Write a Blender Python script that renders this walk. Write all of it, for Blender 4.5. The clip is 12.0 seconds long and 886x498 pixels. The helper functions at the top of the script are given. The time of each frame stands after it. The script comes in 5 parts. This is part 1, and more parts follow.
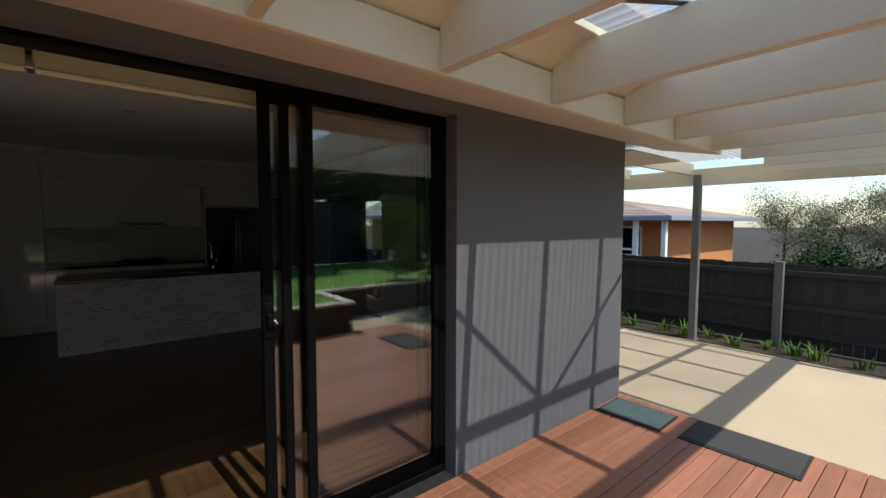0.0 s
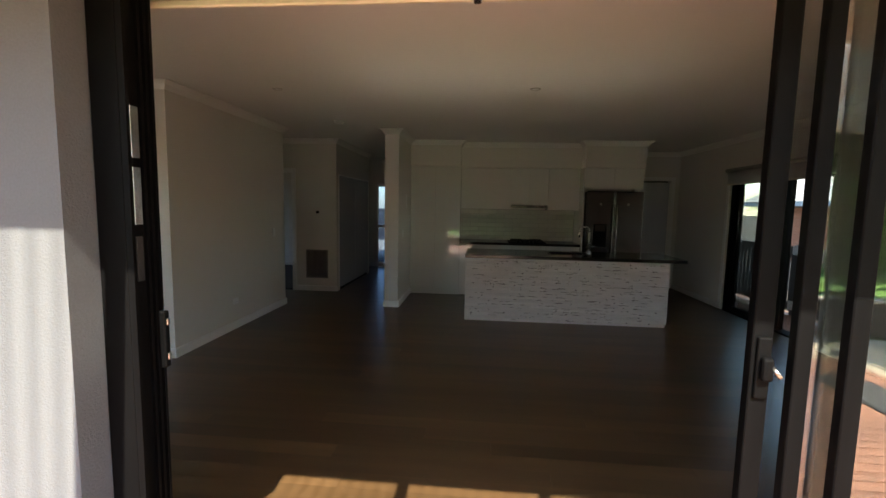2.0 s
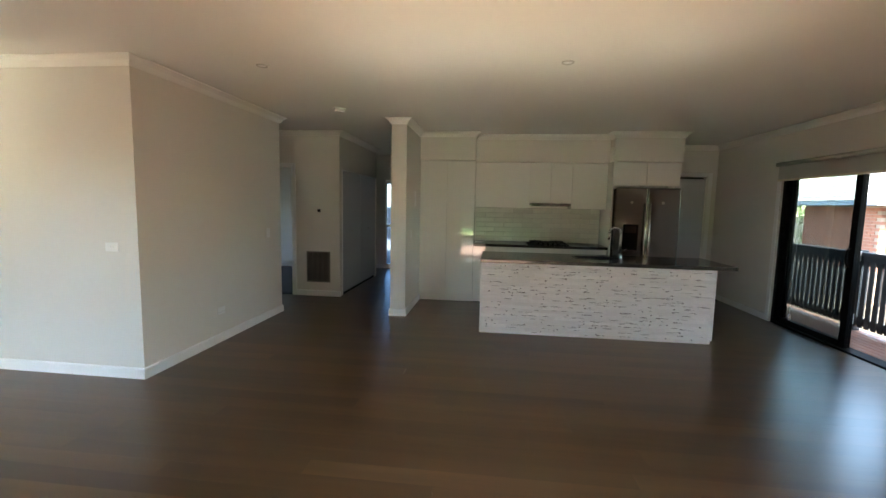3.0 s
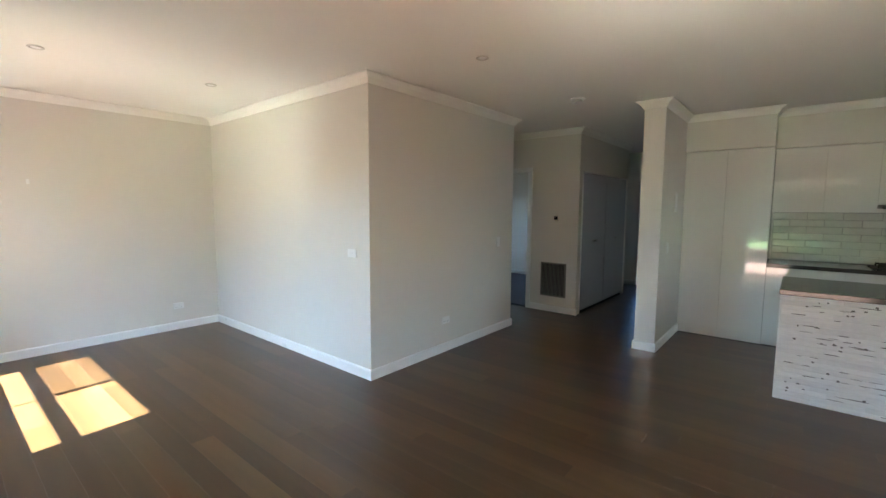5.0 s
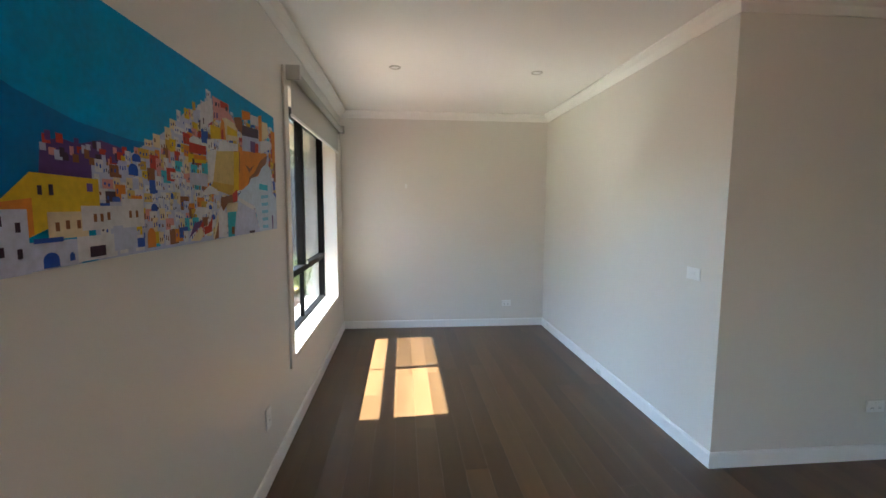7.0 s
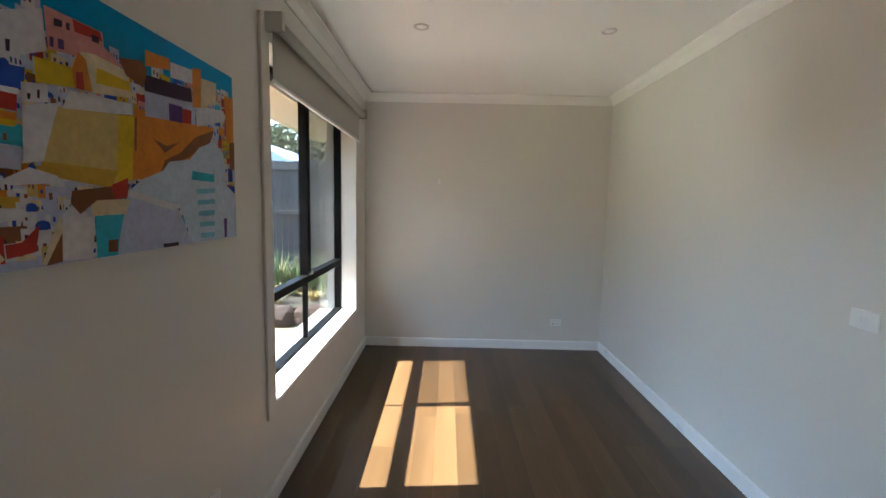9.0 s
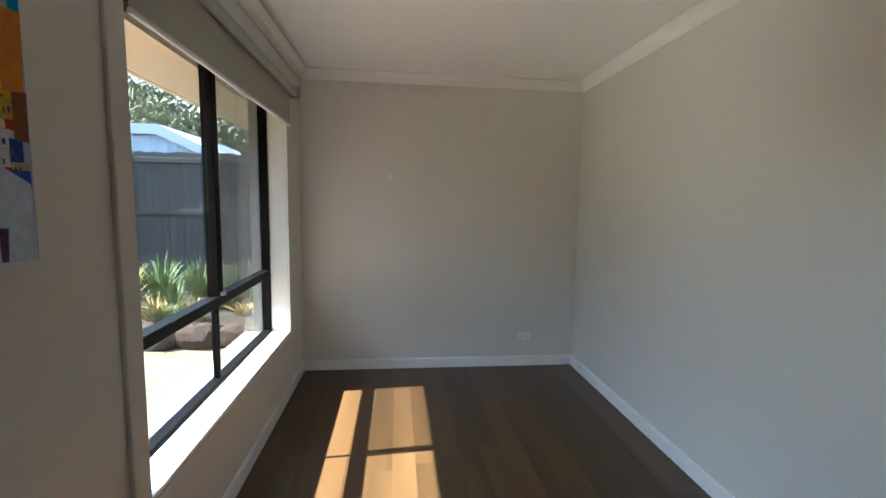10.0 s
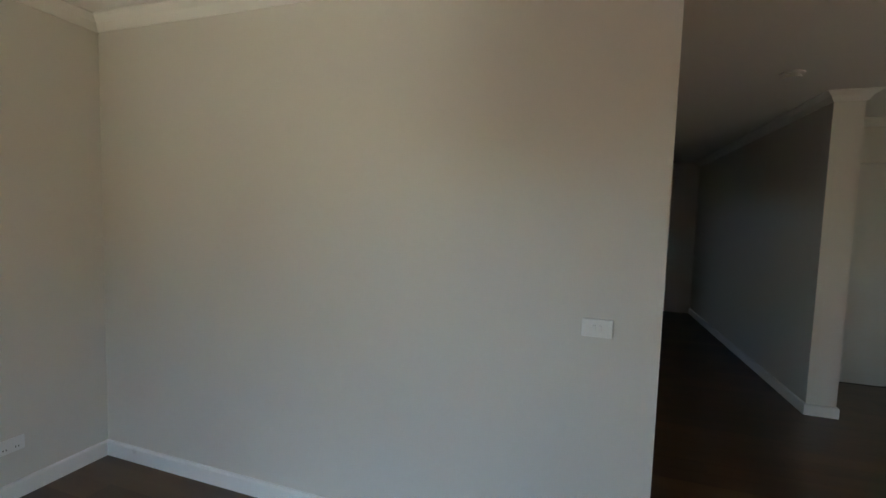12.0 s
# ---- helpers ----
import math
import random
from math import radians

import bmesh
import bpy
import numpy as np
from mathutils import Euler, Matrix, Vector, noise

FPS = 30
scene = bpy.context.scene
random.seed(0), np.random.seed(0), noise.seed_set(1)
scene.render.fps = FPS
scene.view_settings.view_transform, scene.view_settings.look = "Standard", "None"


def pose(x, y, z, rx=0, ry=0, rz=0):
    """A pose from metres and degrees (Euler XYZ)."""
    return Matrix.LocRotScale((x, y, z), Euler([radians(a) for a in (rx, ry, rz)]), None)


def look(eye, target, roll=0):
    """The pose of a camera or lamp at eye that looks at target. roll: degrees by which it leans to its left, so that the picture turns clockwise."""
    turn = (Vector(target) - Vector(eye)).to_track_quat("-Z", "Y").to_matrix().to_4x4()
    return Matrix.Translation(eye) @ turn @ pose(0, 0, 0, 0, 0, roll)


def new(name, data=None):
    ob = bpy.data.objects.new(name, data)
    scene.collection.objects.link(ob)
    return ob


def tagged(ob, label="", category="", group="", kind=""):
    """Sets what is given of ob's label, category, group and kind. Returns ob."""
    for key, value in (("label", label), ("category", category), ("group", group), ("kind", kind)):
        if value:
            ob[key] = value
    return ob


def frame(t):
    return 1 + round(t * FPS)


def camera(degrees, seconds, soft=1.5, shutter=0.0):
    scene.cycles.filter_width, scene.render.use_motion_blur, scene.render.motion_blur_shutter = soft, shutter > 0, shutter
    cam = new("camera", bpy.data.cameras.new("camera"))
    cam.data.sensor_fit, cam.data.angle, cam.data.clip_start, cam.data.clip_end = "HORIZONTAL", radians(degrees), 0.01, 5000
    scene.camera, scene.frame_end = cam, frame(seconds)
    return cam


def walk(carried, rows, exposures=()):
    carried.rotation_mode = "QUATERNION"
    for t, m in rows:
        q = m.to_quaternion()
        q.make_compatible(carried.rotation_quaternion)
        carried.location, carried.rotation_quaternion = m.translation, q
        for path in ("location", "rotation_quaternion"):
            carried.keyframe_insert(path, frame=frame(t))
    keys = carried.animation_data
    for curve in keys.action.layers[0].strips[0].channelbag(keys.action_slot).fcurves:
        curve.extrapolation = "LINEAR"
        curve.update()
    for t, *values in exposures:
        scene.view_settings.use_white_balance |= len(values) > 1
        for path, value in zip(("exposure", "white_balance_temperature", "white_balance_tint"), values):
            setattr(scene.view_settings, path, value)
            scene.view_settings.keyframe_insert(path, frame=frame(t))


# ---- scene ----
cam = camera(91.8, 12.0)
PATH = [
    (0, (0.436, -2.165, 1.53), (1.711, -0.628, 1.408), 0.1),
    (0.5, (0.462, -1.955, 1.54), (1.097, -0.065, 1.378), -0.3),
    (1, (0.471, -1.792, 1.5), (0.434, 0.201, 1.333), 0.0),
    (1.5, (0.401, -1.578, 1.487), (0.234, 0.406, 1.299), 0.3),
    (2, (0.328, -1.274, 1.48), (0.153, 0.709, 1.282), 1.1),
    (2.5, (0.29, -0.926, 1.471), (0.087, 1.053, 1.269), 1.3),
    (4.5, (0.235, -0.08, 1.464), (-0.59, 1.732, 1.277), 0.3),
    (5, (0.212, 0.089, 1.472), (-1.057, 1.623, 1.283), 0.3),
    (5.5, (0.094, 0.219, 1.511), (-1.424, 1.505, 1.307), 0.3),
    (6, (-0.073, 0.38, 1.498), (-1.811, 1.35, 1.293), 0.0),
    (6.5, (-0.223, 0.595, 1.5), (-2.134, 1.148, 1.296), -0.1),
    (7, (-0.369, 0.713, 1.473), (-2.35, 0.898, 1.274), 0.3),
    (9, (-1.138, 0.836, 1.49), (-3.127, 0.82, 1.278), 1.2),
    (9.5, (-1.415, 0.802, 1.507), (-3.402, 0.821, 1.287), 1.6),
    (10, (-1.747, 0.807, 1.485), (-3.724, 1.023, 1.271), 1.0),
    (10.5, (-2.08, 0.9, 1.481), (-4.032, 1.277, 1.268), 1.0),
    (11, (-2.366, 0.91, 1.464), (-4.134, 1.83, 1.293), 1.8),
    (11.5, (-2.627, 0.85, 1.486), (-3.921, 2.367, 1.325), 1.9),
    (12, (-2.82, 0.684, 1.487), (-3.445, 2.579, 1.345), 1.8),
]
EXPOSURES = [(0.0, 0.5, 6500, 9), (0.5, 1.15, 6650, 9), (1.0, 1.55, 6750, 9), (1.5, 2.05, 6850, 8), (2.0, 2.8, 7300, 6), (2.5, 3.85, 7200, 3), (4.5, 4.78, 6450, 2),
             (5.5, 4.35, 6150, 3), (7.0, 4.0, 6050, 3), (9.5, 3.38, 6050, 3), (10.5, 3.1, 6300, 3), (12.0, 3.1, 6550, 2)]
walk(cam, [(t, look(eye, target, roll)) for t, eye, target, roll in PATH], EXPOSURES)

# ---- world and sun ----
SUN_TO = Vector((0.065, -0.79, 1.0)).normalized()
world = bpy.data.worlds.new("sky")
scene.world = world
world.use_nodes = True
wn = world.node_tree
sky = wn.nodes.new("ShaderNodeTexSky")
sky.sky_type, sky.sun_disc = "NISHITA", False
sky.sun_elevation = math.asin(SUN_TO.z)
sky.sun_rotation = math.atan2(SUN_TO.x, SUN_TO.y)
sky.air_density, sky.dust_density = 1.0, 0.6
wn.nodes["Background"].inputs["Strength"].default_value = 0.15
scene.cycles.blur_glossy = 0.0  # the polished floor throws the glint of the sun onto the nook wall
wn.links.new(sky.outputs["Color"], wn.nodes["Background"].inputs["Color"])
sun_data = bpy.data.lights.new("sun", "SUN")
sun_data.energy, sun_data.angle, sun_data.color = 3.9, radians(0.5), (1.0, 0.95, 0.87)
sun = new("sun", sun_data)
sun.matrix_world = look(SUN_TO * 30, (0, 0, 0))


# ---- materials ----
def mat(name, c, rough=0.5, metal=0.0, var=0.08, scale=3.0, fine=60.0, bump=0.08, stretch=(1, 1, 1), rnd=0.0,
        spec=0.5, depth=0.004, coat=0.0, fine_var=0.5, detail=5, rough_var=0.2):
    m = bpy.data.materials.new(name)
    m.use_nodes = True
    nt = m.node_tree
    n, ln = nt.nodes, nt.links
    b = n["Principled BSDF"]
    b.inputs["Metallic"].default_value = metal
    b.inputs["Specular IOR Level"].default_value = spec
    b.inputs["Coat Weight"].default_value = coat
    b.inputs["Coat Roughness"].default_value = 0.04
    b.inputs["Coat IOR"].default_value = 1.7
    geo = n.new("ShaderNodeNewGeometry")
    info = n.new("ShaderNodeObjectInfo")
    shift = n.new("ShaderNodeVectorMath")
    shift.operation = "MULTIPLY_ADD"
    shift.inputs[1].default_value = stretch
    ln.new(geo.outputs["Position"], shift.inputs[0])
    off = n.new("ShaderNodeMath")
    off.operation = "MULTIPLY"
    off.inputs[1].default_value = 37.0 if rnd else 0.0
    ln.new(info.outputs["Random"], off.inputs[0])
    ln.new(off.outputs[0], shift.inputs[2])
    big, small = n.new("ShaderNodeTexNoise"), n.new("ShaderNodeTexNoise")
    big.inputs["Scale"].default_value, small.inputs["Scale"].default_value = scale, fine
    big.inputs["Detail"].default_value, small.inputs["Detail"].default_value = min(4, detail), detail
    for t in (big, small):
        ln.new(shift.outputs[0], t.inputs["Vector"])
    mix = n.new("ShaderNodeMix")
    mix.inputs["Factor"].default_value = fine_var
    ln.new(big.outputs["Fac"], mix.inputs["A"])
    ln.new(small.outputs["Fac"], mix.inputs["B"])
    val = n.new("ShaderNodeMapRange")
    val.inputs["From Min"].default_value, val.inputs["From Max"].default_value = 0.3, 0.7
    val.inputs["To Min"].default_value, val.inputs["To Max"].default_value = 1 - var, 1 + var
    ln.new(mix.outputs["Result"], val.inputs["Value"])
    last = val.outputs["Result"]
    if rnd:
        r = n.new("ShaderNodeMapRange")
        r.inputs["To Min"].default_value, r.inputs["To Max"].default_value = 1 - rnd, 1 + rnd
        ln.new(info.outputs["Random"], r.inputs["Value"])
        mul = n.new("ShaderNodeMath")
        mul.operation = "MULTIPLY"
        ln.new(last, mul.inputs[0])
        ln.new(r.outputs["Result"], mul.inputs[1])
        last = mul.outputs[0]
    col = n.new("ShaderNodeVectorMath")
    col.operation = "SCALE"
    col.inputs[0].default_value = c
    ln.new(last, col.inputs["Scale"])
    ln.new(col.outputs[0], b.inputs["Base Color"])
    rg = n.new("ShaderNodeMapRange")
    rg.inputs["To Min"].default_value, rg.inputs["To Max"].default_value = rough * (1 - rough_var), min(1, rough * (1 + rough_var))
    ln.new(big.outputs["Fac"], rg.inputs["Value"])
    ln.new(rg.outputs["Result"], b.inputs["Roughness"])
    if bump:
        bp = n.new("ShaderNodeBump")
        bp.inputs["Strength"].default_value, bp.inputs["Distance"].default_value = bump, depth
        ln.new(small.outputs["Fac"], bp.inputs["Height"])
        ln.new(bp.outputs["Normal"], b.inputs["Normal"])
    return m


def glass(name, tint=(1, 1, 1), gloss=1.0):
    """Thin pane: lets light straight through and mirrors by Fresnel."""
    m = bpy.data.materials.new(name)
    m.use_nodes = True
    n, ln = m.node_tree.nodes, m.node_tree.links
    n.remove(n["Principled BSDF"])
    tr, gl, fr, mx = (n.new("ShaderNode" + k) for k in ("BsdfTransparent", "BsdfGlossy", "LayerWeight", "MixShader"))
    tr.inputs["Color"].default_value = (*tint, 1)
    gl.inputs["Roughness"].default_value = 0.01
    fr.inputs["Blend"].default_value = 0.5
    p5 = n.new("ShaderNodeMath")
    p5.operation = "POWER"
    p5.inputs[1].default_value = 4.5
    ln.new(fr.outputs["Facing"], p5.inputs[0])
    k = n.new("ShaderNodeMath")
    k.operation, k.use_clamp = "MULTIPLY_ADD", True
    k.inputs[1].default_value, k.inputs[2].default_value = 0.75, 0.042 * gloss
    ln.new(p5.outputs[0], k.inputs[0])
    ln.new(k.outputs[0], mx.inputs[0])
    ln.new(tr.outputs[0], mx.inputs[1])
    ln.new(gl.outputs[0], mx.inputs[2])
    ln.new(mx.outputs[0], n["Material Output"].inputs["Surface"])
    return m


def sheer(name, c, through_part, trans=0.0, trough=None):
    """A cloth, mesh or sheet that lets part of the light through; trough (low z, high z, part let through there) dims
    the low folds, standing in for light that waves gather into stripes.
    """
    m = bpy.data.materials.new(name)
    m.use_nodes = True
    n, ln = m.node_tree.nodes, m.node_tree.links
    b = n["Principled BSDF"]
    b.inputs["Base Color"].default_value, b.inputs["Roughness"].default_value = (*c, 1), 0.7
    tl, tr, m1, m2 = (n.new("ShaderNode" + k) for k in ("BsdfTranslucent", "BsdfTransparent", "MixShader", "MixShader"))
    tl.inputs["Color"].default_value = (*c, 1)
    tr.inputs["Color"].default_value = (1, 1, 1, 1)
    m1.inputs[0].default_value, m2.inputs[0].default_value = trans, through_part
    ln.new(b.outputs[0], m1.inputs[1])
    ln.new(tl.outputs[0], m1.inputs[2])
    ln.new(m1.outputs[0], m2.inputs[1])
    ln.new(tr.outputs[0], m2.inputs[2])
    ln.new(m2.outputs[0], n["Material Output"].inputs["Surface"])
    if trough:
        geo, xyz, rng = (n.new("ShaderNode" + k) for k in ("NewGeometry", "SeparateXYZ", "MapRange"))
        rng.inputs["From Min"].default_value, rng.inputs["From Max"].default_value = trough[0], trough[1]
        rng.inputs["To Min"].default_value, rng.inputs["To Max"].default_value = trough[2], through_part
        ln.new(geo.outputs["Position"], xyz.inputs[0])
        ln.new(xyz.outputs["Z"], rng.inputs["Value"])
        ln.new(rng.outputs["Result"], m2.inputs[0])
    return m


WALL = mat("wall_paint", (0.69, 0.665, 0.615), 0.36, var=0.025, scale=1.2, fine=260, bump=0.06, depth=0.001)
CEIL = mat("ceiling_paint", (0.82, 0.81, 0.77), 0.7, var=0.02, scale=1.0, fine=200, bump=0.05, depth=0.001)
TRIM = mat("white_gloss_paint", (0.80, 0.80, 0.79), 0.3, var=0.02, scale=4, fine=80, bump=0.03, depth=0.001)
RENDER = mat("grey_render", (0.122, 0.129, 0.140), 0.9, var=0.10, scale=1.5, fine=140, bump=0.5, depth=0.004)
FLOOR = mat("dark_stained_boards", (0.080, 0.045, 0.0205), 0.29, var=0.34, scale=2.2, fine=9, bump=0.0, detail=2, rough_var=0.02,
            stretch=(0.14, 1.6, 1), rnd=0.24, spec=0.55, fine_var=0.35)
DECK = mat("oiled_deck_boards", (0.30, 0.125, 0.07), 0.55, var=0.25, scale=3, fine=30, bump=0.25, depth=0.002,
           stretch=(0.15, 2.0, 1), rnd=0.18)
BLACK = mat("black_aluminium", (0.004, 0.004, 0.0044), 0.5, spec=0.07, var=0.1, scale=8, fine=200, bump=0.03, depth=0.0005)
DARKRUBBER = mat("black_rubber", (0.02, 0.02, 0.02), 0.8, var=0.2, scale=20, fine=300, bump=0.3)
CHROME = mat("brushed_metal", (0.62, 0.61, 0.60), 0.25, metal=1.0, var=0.05, scale=10, fine=150, bump=0.02)
STEEL = mat("stainless_steel", (0.20, 0.19, 0.185), 0.26, metal=1.0, var=0.05, scale=2, fine=120, bump=0.02, stretch=(1, 1, 0.1))
SUBFLOOR = mat("dark_subfloor", (0.03, 0.02, 0.013), 0.8, var=0.2, scale=3, fine=30, bump=0.1)
RING = mat("satin_silver", (0.62, 0.60, 0.56), 0.45, metal=0.4, var=0.03, scale=10, fine=60, bump=0.0)
GLOSSWHITE = mat("gloss_cabinet_white", (0.72, 0.72, 0.68), 0.06, var=0.012, scale=1, fine=30, bump=0.0, coat=0.6, spec=0.6)
GREYDOOR = mat("satin_grey_door", (0.55, 0.58, 0.64), 0.14, coat=0.5, var=0.02, scale=1, fine=40, bump=0.02, depth=0.0005)
STONE = mat("dark_stone_bench", (0.035, 0.032, 0.03), 0.12, var=0.35, scale=30, fine=260, bump=0.0)
CREAM = mat("cream_painted_timber", (0.72, 0.66, 0.52), 0.5, var=0.06, scale=2, fine=50, bump=0.08, stretch=(1, 1, 1))
SOFFIT = mat("cream_soffit", (0.66, 0.60, 0.50), 0.7, var=0.05, scale=1.5, fine=80, bump=0.05)
CONCRETE = mat("beige_concrete", (0.46, 0.38, 0.265), 0.9, var=0.16, scale=0.9, fine=90, bump=0.35, depth=0.003)
FENCE = mat("charcoal_fence_paint", (0.026, 0.026, 0.030), 0.75, var=0.25, scale=4, fine=60, bump=0.3, stretch=(3, 3, 0.3), rnd=0.2)
POSTGREY = mat("grey_fence_post", (0.14, 0.14, 0.14), 0.7, var=0.2, scale=6, fine=60, bump=0.2, stretch=(3, 3, 0.3))
TIMBER = mat("weathered_sleeper", (0.10, 0.062, 0.04), 0.8, var=0.3, scale=3, fine=50, bump=0.4, stretch=(0.3, 3, 3), rnd=0.2)
CAP = mat("pale_timber_cap", (0.60, 0.55, 0.45), 0.7, var=0.15, scale=3, fine=40, bump=0.2, stretch=(0.3, 3, 3))
LAWN = mat("lawn", (0.12, 0.28, 0.03), 0.9, var=0.35, scale=2, fine=90, bump=0.8, depth=0.03)
SOIL = mat("garden_soil", (0.04, 0.031, 0.021), 0.95, var=0.5, scale=3, fine=70, bump=0.9, depth=0.03)
GRAVEL = mat("pale_straw_mulch", (0.20, 0.165, 0.105), 0.95, var=0.7, scale=5, fine=45, bump=1.0, depth=0.03)
BRICKRED = mat("red_brick", (0.24, 0.09, 0.055), 0.85, var=0.2, scale=3, fine=40, bump=0.3, rnd=0.15)
BRICKORANGE = mat("orange_brick", (0.46, 0.19, 0.07), 0.85, var=0.2, scale=3, fine=40, bump=0.3)
MORTAR = mat("brick_mortar", (0.27, 0.20, 0.155), 0.9, var=0.12, scale=6, fine=60, bump=0.3)
ROOFTILE = mat("roof_tile", (0.30, 0.24, 0.20), 0.8, var=0.25, scale=2, fine=30, bump=0.4, rnd=0.15)
GUTTER = mat("blue_grey_gutter", (0.20, 0.25, 0.32), 0.45, var=0.08, scale=4, fine=60, bump=0.05)
SHEDWHITE = mat("pale_corrugated_steel", (0.30, 0.34, 0.40), 0.45, var=0.08, scale=3, fine=40, bump=0.05)
LEAF = mat("leaf_green", (0.065, 0.12, 0.025), 0.8, var=0.4, scale=3, fine=15, bump=0.1, spec=0.15, rnd=0.2)
LEAFGUM = mat("olive_gum_leaf", (0.15, 0.155, 0.095), 0.8, var=0.4, scale=2, fine=12, bump=0.1, spec=0.15, rnd=0.2)
LEAFDARK = mat("dark_leaf_green", (0.024, 0.045, 0.014), 0.8, var=0.4, scale=2, fine=12, bump=0.1, spec=0.15, rnd=0.2)
BLADE = mat("strappy_leaf", (0.06, 0.105, 0.022), 0.6, var=0.35, scale=6, fine=30, bump=0.1, rnd=0.2)
BARK = mat("bark", (0.11, 0.08, 0.06), 0.9, var=0.3, scale=6, fine=40, bump=0.6, stretch=(2, 2, 0.4))
PLASTIC = mat("white_plastic", (0.80, 0.80, 0.78), 0.35, var=0.02, scale=10, fine=100, bump=0.0)
CARPET = mat("dark_blue_grey_carpet", (0.05, 0.05, 0.065), 0.95, var=0.2, scale=4, fine=250, bump=0.6)
MATGREEN = mat("grey_green_door_mat", (0.075, 0.115, 0.115), 0.95, var=0.25, scale=10, fine=260, bump=0.7)
MATDARK = mat("charcoal_door_mat", (0.045, 0.045, 0.045), 0.95, var=0.25, scale=10, fine=260, bump=0.7)
TILE = mat("splashback_tile", (0.60, 0.61, 0.54), 0.10, var=0.05, scale=2, fine=20, bump=0.03, rnd=0.06)
GROUT = mat("tile_grout", (0.40, 0.40, 0.37), 0.85, var=0.05, scale=10, fine=90, bump=0.1)
WHITEBRICK = mat("whitewashed_brick", (0.76, 0.76, 0.75), 0.7, var=0.10, scale=5, fine=45, bump=0.5, depth=0.004, rnd=0.05, stretch=(0.6, 1, 2))
DARKCHIP = mat("bare_brick_chip", (0.16, 0.15, 0.143), 0.85, var=0.4, scale=20, fine=120, bump=0.3)
PANE = glass("clear_glass", (0.93, 0.95, 0.94), 2.9)
# Grey tint put into the pane to dim the overbright view east
PANETINT = glass("grey_tinted_glass", (0.74, 0.77, 0.76), 1.0)
# Blue tint put into the pane to dim and cool the hall's daylight
PANEDUSK = glass("blue_tinted_glass", (0.30, 0.36, 0.46), 1.0)
PANEWIN = glass("window_glass", (0.95, 0.97, 0.96), 1.0)
# Dimmer troughs make the sheet cast the light stripes its waves would focus
SHEET = sheer("clear_roof_sheet", (0.62, 0.74, 0.88), 0.76, 0.5, (2.443, 2.461, 0.54))
SHEETWHITE = sheer("milky_roof_sheet", (0.70, 0.69, 0.65), 0.10, 0.5)
FABRIC = sheer("cream_blind_fabric", (0.74, 0.70, 0.56), 0.0, 0.45)
FABRICGREY = sheer("light_grey_blind_fabric", (0.52, 0.51, 0.47), 0.0, 0.25)
SCREEN = sheer("fly_screen", (0.20, 0.20, 0.20), 0.72, 0.0)


# ---- building helpers ----
def cube(bm, x0, x1, y0, y1, z0, z1, bev=0.0, seg=1):
    vs = [bm.verts.new((x, y, z)) for x in (x0, x1) for y in (y0, y1) for z in (z0, z1)]
    fs = [bm.faces.new([vs[i] for i in q]) for q in
          ((0, 1, 3, 2), (4, 6, 7, 5), (0, 4, 5, 1), (2, 3, 7, 6), (0, 2, 6, 4), (1, 5, 7, 3))]
    if bev:
        edges = list({e for f in fs for e in f.edges})
        bmesh.ops.bevel(bm, geom=edges, offset=bev, segments=seg, profile=0.5, affect="EDGES")
    return bm


def rod(bm, a, b, r, n=12, r2=None):
    a, b = Vector(a), Vector(b)
    d = b - a
    m = Matrix.Translation((a + b) / 2) @ d.to_track_quat("Z", "Y").to_matrix().to_4x4()
    bmesh.ops.create_cone(bm, cap_ends=True, segments=n, radius1=r, radius2=r if r2 is None else r2, depth=d.length, matrix=m)
    return bm


def origin(ob):
    p = Vector(ob.location)
    while ob.parent:
        ob = ob.parent
        p += Vector(ob.location)
    return p


def part(name, bm, material, parent=None, label="", smooth=False):
    """Links a bmesh drawn in world metres as one mesh object under its thing."""
    if parent is not None:
        bmesh.ops.translate(bm, verts=bm.verts, vec=-origin(parent))
    me = bpy.data.meshes.new(name)
    bm.normal_update()
    bm.to_mesh(me)
    bm.free()
    for mm in material if isinstance(material, (list, tuple)) else [material]:
        me.materials.append(mm)
    if smooth:
        for p in me.polygons:
            p.use_smooth = True
    ob = new(name, me)
    ob.parent = parent
    if label:
        ob["label"] = label
    return ob


def box(name, x0, x1, y0, y1, z0, z1, material, parent=None, bev=0.0, label="", seg=1):
    return part(name, cube(bmesh.new(), x0, x1, y0, y1, z0, z1, bev, seg), material, parent, label)


def thing(name, x, y, z, label, category, group=""):
    e = new(name)
    e.location = (x, y, z)
    e.empty_display_size = 0.05
    return tagged(e, label, category, group)


def structure(ob, label="", category="wall"):
    return tagged(ob, label, category, kind="structure")


def wall(name, axis, a0, a1, t0, t1, z0, z1, material, holes=(), label="painted plaster wall"):
    """A wall along axis from a0 to a1, t0 to t1 thick, with openings (a, b, bottom, top)."""
    bm = bmesh.new()

    def put(a, b, lo, hi):
        if b - a > 1e-4 and hi - lo > 1e-4:
            cube(bm, *((a, b, t0, t1) if axis == "x" else (t0, t1, a, b)), lo, hi)

    at = a0
    for a, b, lo, hi in sorted(holes):
        put(at, a, z0, z1)
        put(a, b, z0, lo)
        put(a, b, hi, z1)
        at = b
    put(at, a1, z0, z1)
    return structure(part(name, bm, material), label)


